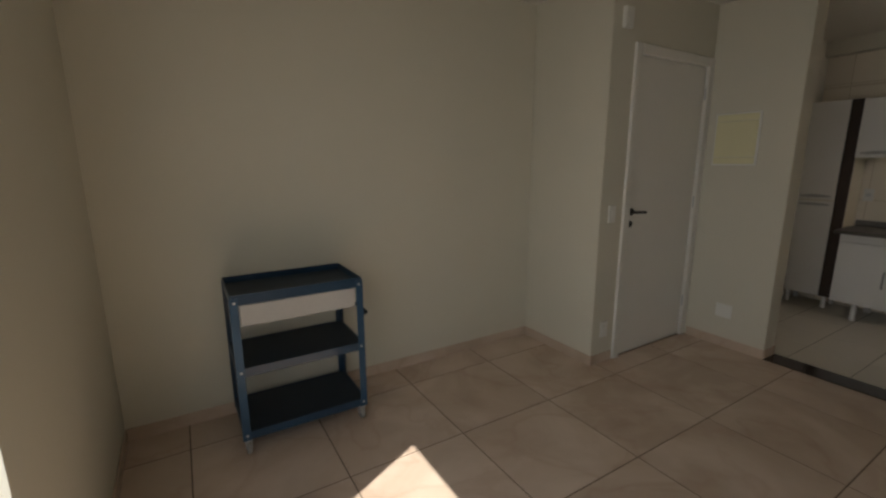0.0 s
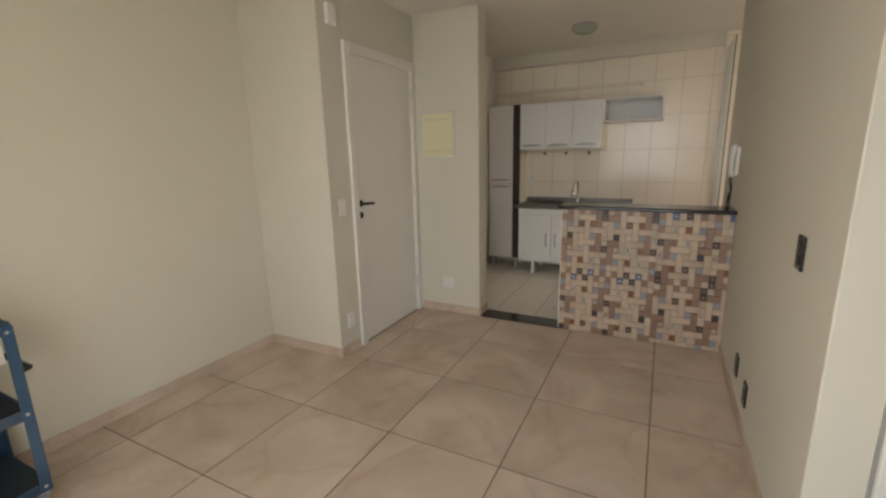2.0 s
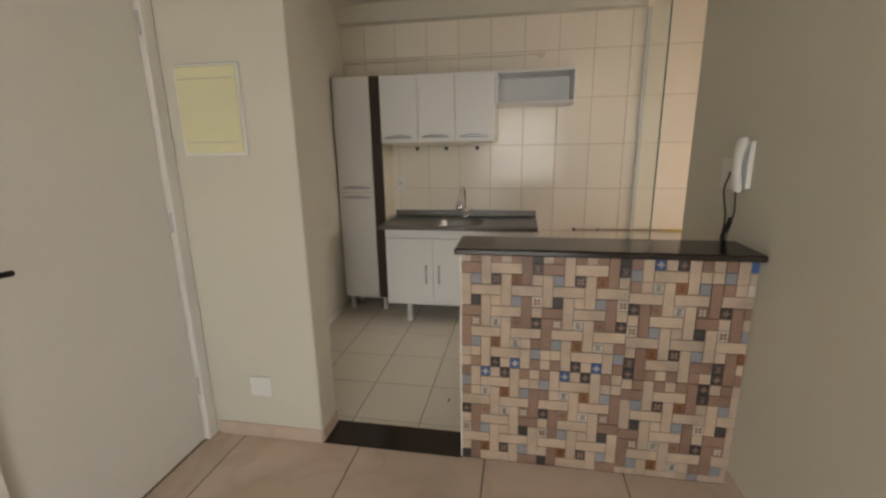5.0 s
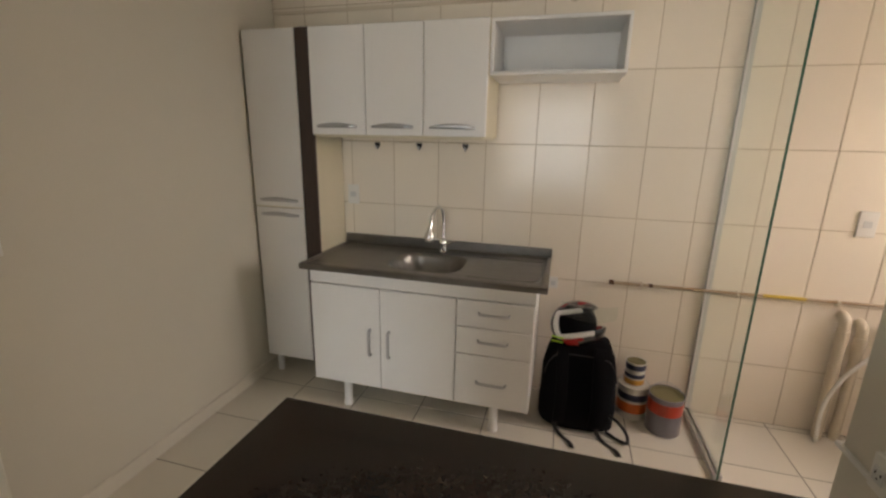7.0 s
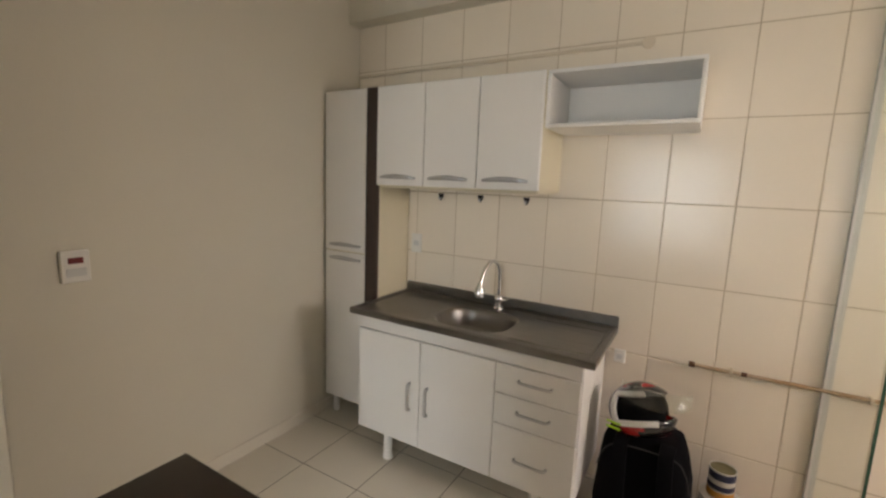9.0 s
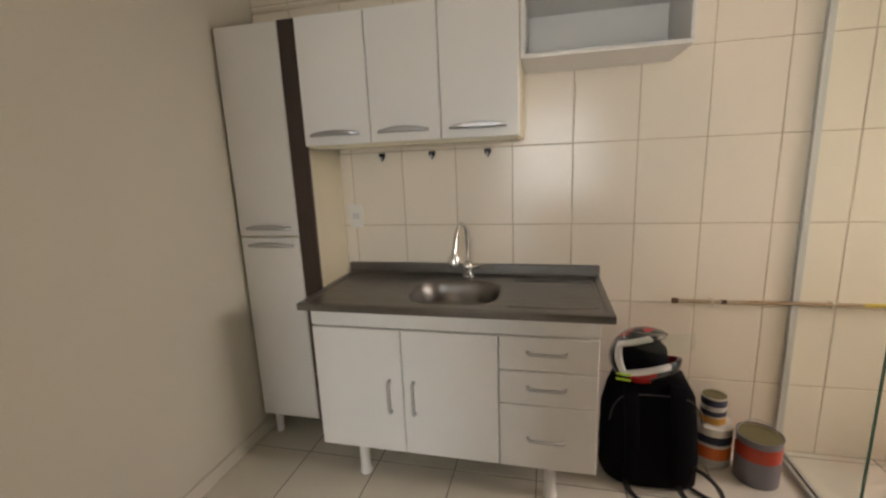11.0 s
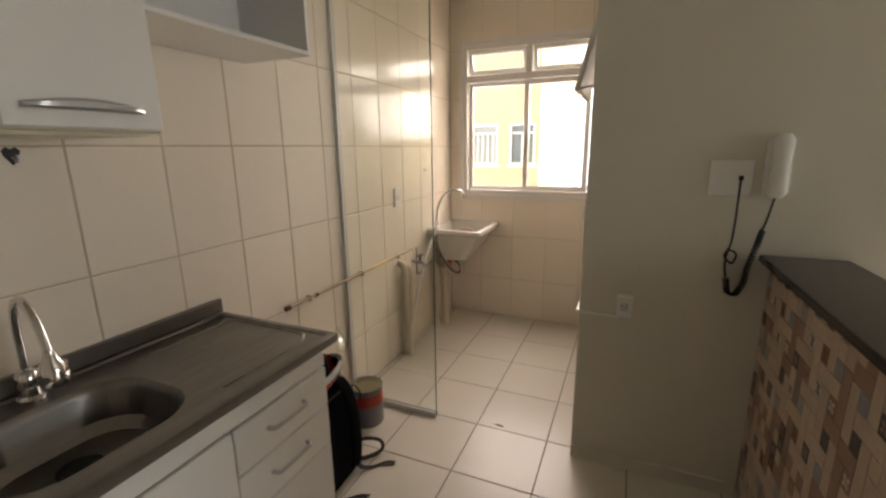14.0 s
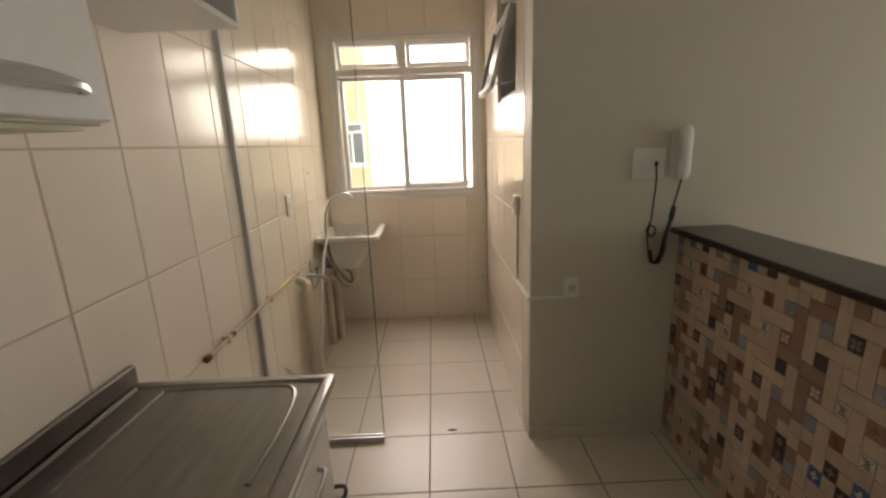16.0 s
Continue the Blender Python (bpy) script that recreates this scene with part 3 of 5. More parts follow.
def sink_cabinet():
    x0, y0, y1, z0, z1 = 5.695, 0.47, 1.607, 0.153, 0.768
    t = thing("sink_cabinet", (5.95, 1.04, 0), "white sink base cabinet with two doors and three drawers", "cabinet")
    part("body", Geo().box(x0 + 0.026, XE - 0.006, y0, y1, z0, 0.55).box(x0 + 0.026, 5.735, y0, y1, 0.55, z1).box(5.735, XE - 0.006, y0, y0 + 0.02, 0.55, z1).box(5.735, XE - 0.006, y1 - 0.02, y1, 0.55, z1), WHITE, t)
    part("fascia", Geo().box(x0 + 0.004, x0 + 0.0175, y0, y1, 0.704, z1, 0.002), WHITE, t)
    for a, b, h in ((1.224, y1 - 0.002, 1.278), (0.836, 1.221, 1.176)):
        d = part("door", Geo().box(x0, x0 + 0.0175, a, b, z0, 0.698, 0.003), WHITE, t)
        part("handle", grip_v(x0, h, 0.34, 0.478), SATIN, d, "satin silver bow handle", 40)
    for a, b in ((0.565, 0.698), (0.425, 0.561), (z0, 0.421)):
        d = part("drawer", Geo().box(x0, x0 + 0.0175, y0 + 0.002, 0.832, a, b, 0.003), WHITE, t)
        part("handle", grip_h(x0, 0.585, 0.725, a + 0.075 if a > 0.2 else 0.285), SATIN, d, "satin silver bow handle", 40)
    for y in (1.435, 0.64):
        for x in (x0 + 0.045, XE - 0.08):
            part("leg", Geo().lathe((x, y, 0), [(0.024, 0), (0.027, 0.006), (0.026, 0.02), (0.022, 0.03), (0.022, z0)], n=16), WHITE, t, smooth=40)


def sink_top():
    x0, x1, y0, y1, z = 5.675, XE - 0.002, 0.424, 1.652, 0.80
    t = thing("sink_worktop", (5.94, 1.04, 0.77), "stainless steel sink top with a single bowl and drainers", "sink")
    bowl = [rrect(5.750 + i, 6.088 - i, 0.848 + i, 1.235 - i, 0.115 - i * 0.4, zz, 8) for i, zz in ((0, z - 0.006), (0.006, z - 0.012), (0.012, z - 0.03), (0.02, z - 0.10), (0.042, z - 0.125), (0.09, z - 0.13))]

    def outer(i, zz):
        """A rectangle with as many points as the bowl's edge, each on the way out from the bowl's middle."""
        lp = []
        sides = [((x1 - i, None), (None, y1 - i)), ((None, y1 - i), (x0 + i, None)), ((x0 + i, None), (None, y0 + i)), ((None, y0 + i), (x1 - i, None))]
        corners = [(x1 - i, y1 - i), (x0 + i, y1 - i), (x0 + i, y0 + i), (x1 - i, y0 + i)]
        for q in range(4):
            first, last = bowl[0][q * 9], bowl[0][q * 9 + 8]
            pa, pb = ((u if u is not None else p[0], v if v is not None else p[1]) for (u, v), p in zip(sides[q], (first, last)))
            c = corners[q]
            for k in range(9):
                p, f = (pa, 1 - k / 4) if k <= 4 else (pb, (k - 4) / 4)
                lp.append((c[0] + (p[0] - c[0]) * f, c[1] + (p[1] - c[1]) * f, zz))
        return lp
    loops = [outer(0.002, z - 0.03), outer(0, z - 0.026), outer(0, z - 0.002), outer(0.003, z), outer(0.022, z), outer(0.030, z - 0.006)] + bowl
    top = part("basin_top", Geo().loft(loops, cap0=False), STEEL, t, smooth=35)
    part("backsplash", Geo().box(x1 - 0.016, x1, y0, y1, z + 0.0005, z + 0.052, 0.004), STEEL, t)
    part("drain", Geo().lathe((5.95, 1.036, z - 0.13), [(0.045, 0.001), (0.045, 0.004), (0.036, 0.004), (0.034, 0.002), (0.001, 0.002)], n=24), DARK, top, "dark drain basket", 40)
    g = Geo()
    for k in range(9):
        x = 5.76 + 0.037 * k
        g.tube([(x, 1.24, z - 0.0085), (x, 1.60, z - 0.0085)], 0.0035, 6)
    part("drainer_ribs", g, STEEL, top)
    g = Geo()
    g.tube(curve([(5.75, 0.80, z - 0.0083), (5.745, 0.60, z - 0.0083), (5.77, 0.48, z - 0.0083), (5.86, 0.462, z - 0.0083), (6.08, 0.465, z - 0.0083), (6.10, 0.50, z - 0.0083), (6.105, 0.80, z - 0.0083)]), 0.0065, 8)
    for k in range(7):
        x = 5.80 + 0.04 * k
        g.tube([(x, 0.52, z - 0.0082), (x, 0.80, z - 0.0082)], 0.0028, 6)
    part("drainer_ribs", g, STEEL, top)


def kitchen_faucet():
    x, y, z = 6.135, 1.02, 0.797
    t = thing("kitchen_faucet", (x, y, z), "chrome gooseneck kitchen tap with a spray head", "tap")
    part("base", Geo().lathe((x, y, z), [(0.028, 0), (0.028, 0.008), (0.02, 0.014), (0.018, 0.05), (0.012, 0.055)]), CHROME, t, smooth=40)
    part("spout", Geo().tube(curve([(x, y, z + 0.075), (x - 0.002, y, z + 0.17), (x - 0.025, y + 0.003, z + 0.24), (x - 0.085, y + 0.011, z + 0.27), (x - 0.15, y + 0.02, z + 0.235), (x - 0.184, y + 0.024, z + 0.17)]), 0.0088, 12), CHROME, t, smooth=40)
    part("valve_body", Geo().lathe((x, y, z + 0.03), [(0.016, 0), (0.023, 0.008), (0.025, 0.025), (0.021, 0.042), (0.011, 0.052)]), CHROME, t, smooth=50)
    part("spray_head", Geo().lathe((x - 0.19, y + 0.025, z + 0.095), [(0.012, 0), (0.024, 0.003), (0.027, 0.018), (0.026, 0.045), (0.014, 0.062), (0.010, 0.080)]), CHROME, t, smooth=40)
    part("lever", Geo().tube([(x - 0.005, y - 0.015, z + 0.05), (x - 0.015, y - 0.045, z + 0.058)], 0.010).tube([(x - 0.015, y - 0.043, z + 0.056), (x - 0.03, y - 0.07, z + 0.075)], 0.006), CHROME, t, smooth=40)


tall_cabinet()
wall_cabinet()
open_shelf()
sink_cabinet()
sink_top()
kitchen_faucet()


# ---- kitchen fittings and small things ----
PVC0 = mat("cream_painted_conduit", (0.70, 0.62, 0.50), 0.4, big=0.05, fine=0.03)
plate("power_outlet", "x-", (XE, 1.60, 1.09), 0.072, 0.115, PLASTIC, "white outlet on the tiled wall beside the pantry", "outlet", [("socket", 0, 0.0, 0.036, 0.03, GREYIN, 0.003)])
plate("power_outlet", "x-", (XE, -0.94, 1.08), 0.075, 0.118, PLASTIC, "white outlet on the laundry's tiled wall", "outlet", [("socket", 0, 0.0, 0.034, 0.03, GREYIN, 0.003)])
RED = mat("red_display", (0.16, 0.012, 0.012), 0.3)
plate("gas_detector", "y-", (4.69, YD, 1.10), 0.085, 0.115, PLASTIC, "white wall detector with a dark red display", "detector",
      [("display", 0, 0.022, 0.046, 0.022, RED, 0.002), ("keypad", 0, -0.02, 0.06, 0.03, GREYIN, 0.002)], 0.022)
for hy in (1.441, 1.189, 0.925):
    t = thing("wall_hook", (XE, hy, 1.36), "small heart-shaped metal wall hook", "hook", "hooks above the sink")
    part("backplate", Geo().loft([[(XE - d, hy + 0.017 * u, 1.378 + 0.02 * v) for u, v in ((0, -1.2), (0.8, -0.2), (1, 0.5), (0.5, 0.9), (0, 0.6), (-0.5, 0.9), (-1, 0.5), (-0.8, -0.2))] for d in (0, 0.006)]), DARK, t)
    part("prong", Geo().tube(curve([(XE - 0.005, hy, 1.372), (XE - 0.02, hy, 1.362), (XE - 0.028, hy, 1.368), (XE - 0.028, hy, 1.378)], 4), 0.003, 8), SATIN, t)

t = thing("surface_conduit", (XE, 0.417, 2.089), "thin cream conduit over the cabinets with a round box", "conduit")
part("run", Geo().box(XE - 0.012, XE - 0.0005, 0.437, 2.065, 2.081, 2.097, 0.002), PVC0, t)
part("round_box", Geo().lathe((XE, 0.417, 2.089), [(0.026, 0), (0.028, -0.012), (0.024, -0.018), (0.001, -0.019)], "x", 20), PVC0, t, smooth=40)
plate("power_outlet", "x-", (XE, 0.404, 0.663), 0.05, 0.06, PLASTIC, "small white socket on the tiles beside the sink", "outlet", [("socket", 0, 0, 0.025, 0.025, GREYIN, 0.003)], 0.02)
t = thing("wall_plug", (XE, -1.370, 1.231), "small white screw plug in the laundry tiles", "plug")
part("cap", Geo().lathe((XE, -1.370, 1.231), [(0.008, 0), (0.008, -0.006), (0.004, -0.012), (0.001, -0.013)], "x", 12), PLASTIC, t, smooth=40)

# ceiling lamp
OPAL = mat("greenish_opal_glass", (0.42, 0.45, 0.36), 0.25, big=0.1, fine=0.05)
t = thing("ceiling_lamp", (5.23, 0.87, H), "round flush ceiling lamp with a dull glass dome, off", "lamp")
part("rim", Geo().lathe((5.23, 0.87, H), [(0.07, 0), (0.115, -0.001), (0.122, -0.012), (0.115, -0.022), (0.10, -0.024)], n=32), SATIN, t, smooth=40)
part("dome", Geo().lathe((5.23, 0.87, H), [(0.112, -0.0245), (0.10, -0.045), (0.075, -0.062), (0.04, -0.072), (0.005, -0.075)], n=32), OPAL, t, smooth=60)

ALUP = mat("pale_matt_aluminium", (0.60, 0.60, 0.57), 0.5, 0.1, big=0.04, fine=0.03, bump=0.01)
# glass screen between kitchen and laundry
GY = -0.352
t = thing("glass_screen", (5.94, GY, 0), "fixed clear glass screen in an aluminium channel", "glass panel")
pane = part("pane", Geo().box(5.682, XE - 0.021, GY - 0.004, GY + 0.004, 0.006, 2.373, 0.0008), GLASS, t)
pane.visible_shadow = False
part("edge", Geo().box(5.6785, 5.6815, GY - 0.004, GY + 0.004, 0.006, 2.373), mat("green_glass_edge", (0.05, 0.13, 0.09), 0.15), t, "dark green polished glass edge")
part("wall_channel", Geo().box(XE - 0.02, XE - 0.0005, GY - 0.014, GY + 0.014, 0.03, 2.373, 0.002), ALUP, t)
part("floor_channel", Geo().box(5.68, XE - 0.0005, GY - 0.018, GY - 0.0045, 0, 0.028, 0.001).box(5.68, XE - 0.0005, GY + 0.0045, GY + 0.018, 0, 0.028, 0.001), ALU, t)


# ---- laundry window ----
FRAMEW = mat("white_powder_coat", (0.78, 0.77, 0.74), 0.35, big=0.03, fine=0.02, bump=0.01)


def ring(x0, x1, z0, z1, w, ya, yb):
    g = Geo()
    g.box(x0, x0 + w, ya, yb, z0, z1, 0.002).box(x1 - w, x1, ya, yb, z0, z1, 0.002)
    return g.box(x0 + w, x1 - w, ya, yb, z0, z0 + w, 0.002).box(x0 + w, x1 - w, ya, yb, z1 - w, z1, 0.002)


def laundry_window():
    d = tagged(new("window_1"), "white aluminium sliding window with two tilted top lights", "window", "", "structure")
    x0, x1, z0, z1 = W
    part("window_frame", ring(x0, x1, z0, z1, 0.032, YL - 0.10, YL + 0.008), FRAMEW, d)
    part("casing", ring(x0 - 0.035, x1 + 0.035, z0 - 0.035, z1 + 0.035, 0.034, YL, YL + 0.014), FRAMEW, d)
    part("transom", Geo().box(x0 + 0.032, x1 - 0.032, YL - 0.10, YL + 0.004, 1.878, 1.925, 0.003), FRAMEW, d)
    part("mullion", Geo().box(5.555, 5.60, YL - 0.09, YL + 0.002, 1.925, z1 - 0.032, 0.003), FRAMEW, d)
    for a, b, y in ((5.575, x1 - 0.034, YL - 0.075), (5.13, 5.61, YL - 0.045)):
        s = part("sash", ring(a, b, z0 + 0.034, 1.876, 0.036 if y > -1.92 else 0.028, y, y + 0.024), FRAMEW, d)
        p = part("pane", Geo().box(a + 0.036, b - 0.036, y + 0.010, y + 0.014, z0 + 0.07, 1.842), GLASS, s)
        p.visible_shadow = False
    for a, b in ((5.094, 5.553), (5.602, x1 - 0.034)):
        g = Geo()
        za, zb = 1.935, z1 - 0.040
        off = 0.075

        def bar_at(u0, u1, v0, v1):
            """A bar of the tilted sash: u along x, v from the bottom up."""
            f = lambda v: (YL - 0.03 - off * (1 - (v - za) / (zb - za)), v)
            lo = [(u, *f(v)) for u, v in ((u0, v0), (u1, v0), (u1, v1), (u0, v1))]
            g.loft([lo, [(p[0], p[1] + 0.022, p[2] + 0.008) for p in lo]])
        bar_at(a, a + 0.028, za, zb)
        bar_at(b - 0.028, b, za, zb)
        bar_at(a + 0.028, b - 0.028, za, za + 0.026)
        bar_at(a + 0.028, b - 0.028, zb - 0.026, zb)
        s = part("top_light", g, FRAMEW, d)
        lo = [(a + 0.028, YL - 0.022 - off * 0.83, za + 0.026), (b - 0.028, YL - 0.022 - off * 0.83, za + 0.026), (b - 0.028, YL - 0.022 - off * 0.17, zb - 0.026), (a + 0.028, YL - 0.022 - off * 0.17, zb - 0.026)]
        p = part("pane", Geo().loft([lo, [(q[0], q[1] + 0.004, q[2]) for q in lo]]), GLASS, s)
        p.visible_shadow = False


laundry_window()


def bathroom_window():
    d = tagged(new("window_2"), "high hopper window with a tilted pane, standing open", "window", "", "structure")
    y0, y1, z0, z1 = BW
    g = Geo()
    for a, b, c, e in ((y0, y0 + 0.025, z0, z1), (y1 - 0.025, y1, z0, z1), (y0 + 0.025, y1 - 0.025, z0, z0 + 0.025), (y0 + 0.025, y1 - 0.025, z1 - 0.025, z1)):
        g.box(XL - 0.10, XL - 0.02, a, b, c, e)
    part("window_frame", g, GREYIN, d)
    za, zb, o = 1.63, 1.99, 0.095
    g = Geo()

    def slab(ya, yb, u0, u1, th):
        f = lambda u: (XL + 0.002 + o * (1 - u), za + (zb - za) * u)
        lo = [(f(u)[0], y, f(u)[1]) for y, u in ((ya, u0), (yb, u0), (yb, u1), (ya, u1))]
        return [lo, [(p[0] + th, p[1], p[2] + th * 0.4) for p in lo]]
    g.loft(slab(y0 + 0.03, y0 + 0.055, 0, 1, 0.02)).loft(slab(y1 - 0.055, y1 - 0.03, 0, 1, 0.02)).loft(slab(y0 + 0.055, y1 - 0.055, 0, 0.07, 0.02)).loft(slab(y0 + 0.055, y1 - 0.055, 0.93, 1, 0.02))
    s = part("hopper_sash", g, GREYIN, d)
    part("pane", Geo().loft(slab(y0 + 0.055, y1 - 0.055, 0.07, 0.93, 0.004)), glass_mat("frosted_glass", (0.30, 0.29, 0.26), 0.35), s)
    part("stay", Geo().tube([(XL - 0.02, y1 - 0.03, 1.66), (XL + 0.09, y1 - 0.036, 1.645)], 0.005, 8), ALU, d)


bathroom_window()


# ---- laundry tub and plumbing ----
TUBW = mat("white_glazed_plastic", (0.76, 0.74, 0.68), 0.22, big=0.04, fine=0.02, bump=0.01)
PVC = mat("cream_pvc", (0.62, 0.55, 0.43), 0.4, big=0.08, fine=0.05, bump=0.02)
RUST = mat("rusty_iron", (0.10, 0.045, 0.02), 0.8, big=0.4, fine=0.4)
YELLOW = mat("yellow_tape", (0.62, 0.46, 0.06), 0.45)
ORANGE = mat("orange_plastic", (0.75, 0.24, 0.02), 0.4)
GREYHOSE = mat("grey_hose", (0.16, 0.15, 0.14), 0.45)


def laundry_tub():
    x0, x1, y0, y1, z = 5.775, XE - 0.002, YL + 0.012, -1.36, 0.80
    t = thing("laundry_tub", (6.0, -1.6, 0.5), "white wall-hung laundry tub in the corner", "tub")
    loops = []
    for i, zz, r in ((0.15, z - 0.26, 0.05), (0.115, z - 0.20, 0.05), (0.045, z - 0.06, 0.04), (0.02, z - 0.034, 0.035), (0, z - 0.03, 0.03), (0, z - 0.004, 0.03), (0.006, z, 0.028), (0.028, z, 0.025), (0.036, z - 0.012, 0.025), (0.06, z - 0.06, 0.03), (0.13, z - 0.19, 0.05), (0.155, z - 0.225, 0.05)):
        loops.append(rrect(x0 + i * 1.2, x1 - i * 0.4, y0 + i * 0.5, y1 - i, r, zz, 5))
    b = part("basin", Geo().loft(loops), TUBW, t, smooth=45)
    part("trap", Geo().lathe((6.0, -1.60, z - 0.305), [(0.028, 0), (0.03, 0.005), (0.03, 0.045)], n=16).tube(curve([(6.0, -1.60, z - 0.305), (6.0, -1.59, z - 0.38), (6.04, -1.57, z - 0.40), (6.09, -1.545, z - 0.36), (6.105, -1.54, z - 0.30)], 6), 0.02), PVC, b, "cream drain trap", 45)
    r = random.Random(4)
    pts = [(6.00 + 0.055 * math.cos(a) * (1 + 0.25 * r.random()), -1.66 + 0.05 * math.sin(a) * (1 + 0.3 * r.random())) for a in (0.7 * k for k in range(9))]
    cloth = solo("floor_cloth", Geo().loft([[(x + dx, y + dy, zz) for x, y in pts] for dx, dy, zz in ((0, 0, 0.5755), (0.01, 0.0, 0.60), (-0.015, 0.01, 0.66), (0.01, -0.01, 0.72), (0, 0, 0.755))] + [[(6.00 + (x - 6.00) * 0.4, -1.66 + (y + 1.66) * 0.4, 0.772) for x, y in pts]]),
                 mat("grey_brown_rag", (0.20, 0.14, 0.11), 0.9, big=0.3, fine=0.3, bump=0.3), "crumpled grey-brown rag in the laundry tub", "rag", 60)
    f = thing("laundry_tap", (XE - 0.04, -1.385, z), "chrome swan-neck tap on the laundry tub", "tap")
    part("stem", Geo().lathe((6.135, -1.40, z), [(0.022, 0), (0.022, 0.012), (0.013, 0.02), (0.013, 0.06), (0.010, 0.065)], n=16), CHROME, f, smooth=40)
    part("spout", Geo().tube(curve([(6.135, -1.40, z + 0.06), (6.125, -1.405, z + 0.16), (6.085, -1.43, z + 0.25), (6.02, -1.46, z + 0.285), (5.965, -1.48, z + 0.27), (5.95, -1.485, z + 0.24)]), 0.010, 12), CHROME, f, smooth=40)
    part("collar", Geo().tube([(5.95, -1.485, z + 0.245), (5.949, -1.486, z + 0.225)], 0.013), CHROME, f)
    return cloth


laundry_tub()
PIPETAN = mat("rust_stained_cream_paint", (0.50, 0.40, 0.28), 0.5, big=0.25, fine=0.15, scale=9, tint=(0.36, 0.25, 0.14), stretch=(1, 0.6, 3))
t = thing("gas_pipe", (6.18, -0.5, 0.69), "cream painted pipe along the tiles with yellow tape", "pipe")
part("tube", Geo().tube([(6.185, 0.10, 0.699), (6.185, -1.10, 0.708)], 0.0078), PIPETAN, t, smooth=60)
part("end_cap", Geo().tube([(6.185, 0.118, 0.699), (6.185, 0.095, 0.699)], 0.0125), RUST, t, "rusty open end", 60)
part("coupling", Geo().tube([(6.185, -0.075, 0.7), (6.185, -0.095, 0.7)], 0.0098), RUST, t, smooth=60)
part("tape", Geo().tube([(6.185, -0.59, 0.704), (6.185, -0.77, 0.7055)], 0.0086), YELLOW, t, "yellow warning tape", 60)
for y in (-0.04, -0.48, -0.9):
    part("clip", Geo().box(6.172, XE - 0.0005, y - 0.006, y + 0.006, 0.686, 0.714, 0.002), PVC, t)


def drain_pipe(y, h, r, x=6.145):
    p = thing("drain_pipe", (x, y, 0), "cream pvc waste pipe rising along the tiles", "pipe", "waste pipes in the laundry")
    part("tube", Geo().tube([(x, y, 0), (x, y, h - 0.06)] + curve([(x, y, h - 0.04), (x + 0.008, y, h - 0.005), (x + 0.03, y, h + 0.01), (XE - 0.001, y, h + 0.012)], 5), r, 14), PVC, p, smooth=50)
    part("collar", Geo().tube([(x, y, h - 0.11), (x, y, h - 0.05)], r * 1.16, 14), PVC, p, smooth=50)


drain_pipe(-0.935, 0.63, 0.023, 6.16)
drain_pipe(-1.012, 0.60, 0.022, 6.165)
drain_pipe(-1.452, 0.50, 0.022, 6.165)
drain_pipe(-1.535, 0.44, 0.03, 6.125)
t = thing("washer_tap", (6.17, -1.12, 0.60), "old metal wall tap with a lever", "tap")
part("body", Geo().tube([(XE - 0.0005, -1.13, 0.61), (6.12, -1.13, 0.61)], 0.013).tube(curve([(6.135, -1.13, 0.61), (6.11, -1.13, 0.60), (6.10, -1.13, 0.565)], 5), 0.011), SATIN, t, smooth=40)
part("lever", Geo().tube([(6.14, -1.13, 0.615), (6.14, -1.13, 0.655)], 0.007).box(6.13, 6.15, -1.165, -1.095, 0.652, 0.662, 0.003), DARK, t)
solo("white_hose", Geo().tube(curve([(6.115, -1.372, 0.828), (6.12, -1.25, 0.70), (6.11, -1.12, 0.575), (6.10, -1.02, 0.47), (6.09, -0.94, 0.36), (6.10, -0.90, 0.20), (6.10, -0.905, 0.0095)], 8), 0.009), PLASTIC, "white plastic hose hanging from the tub", "hose", 60)
solo("grey_hose", Geo().tube(curve([(6.115, -1.352, 0.76), (6.10, -1.35, 0.66), (6.06, -1.40, 0.54), (6.03, -1.50, 0.45), (6.02, -1.58, 0.43), (6.03, -1.62, 0.47), (6.08, -1.60, 0.52), (XE - 0.003, -1.60, 0.54)], 8), 0.009), GREYHOSE, "grey flexible hose looped under the tub", "hose", 60)
solo("thin_cable", Geo().tube(curve([(6.195, -1.18, 0.70), (6.195, -1.185, 0.55), (6.195, -1.19, 0.50), (6.195, -1.30, 0.51), (6.195, -1.48, 0.55)], 6), 0.004, 6), GREYHOSE, "thin dark cable clipped on the tiles", "cable", 60)
t = thing("gas_valve", (6.18, -1.72, 0.46), "orange plastic valve on the wall under the tub", "valve")
part("stem", Geo().tube([(XE - 0.0005, -1.72, 0.56), (6.17, -1.72, 0.56), (6.165, -1.72, 0.48)], 0.007), DARK, t)
part("knob", Geo().lathe((6.165, -1.72, 0.43), [(0.012, 0), (0.02, 0.012), (0.02, 0.05), (0.012, 0.062)], n=12), ORANGE, t, smooth=40)

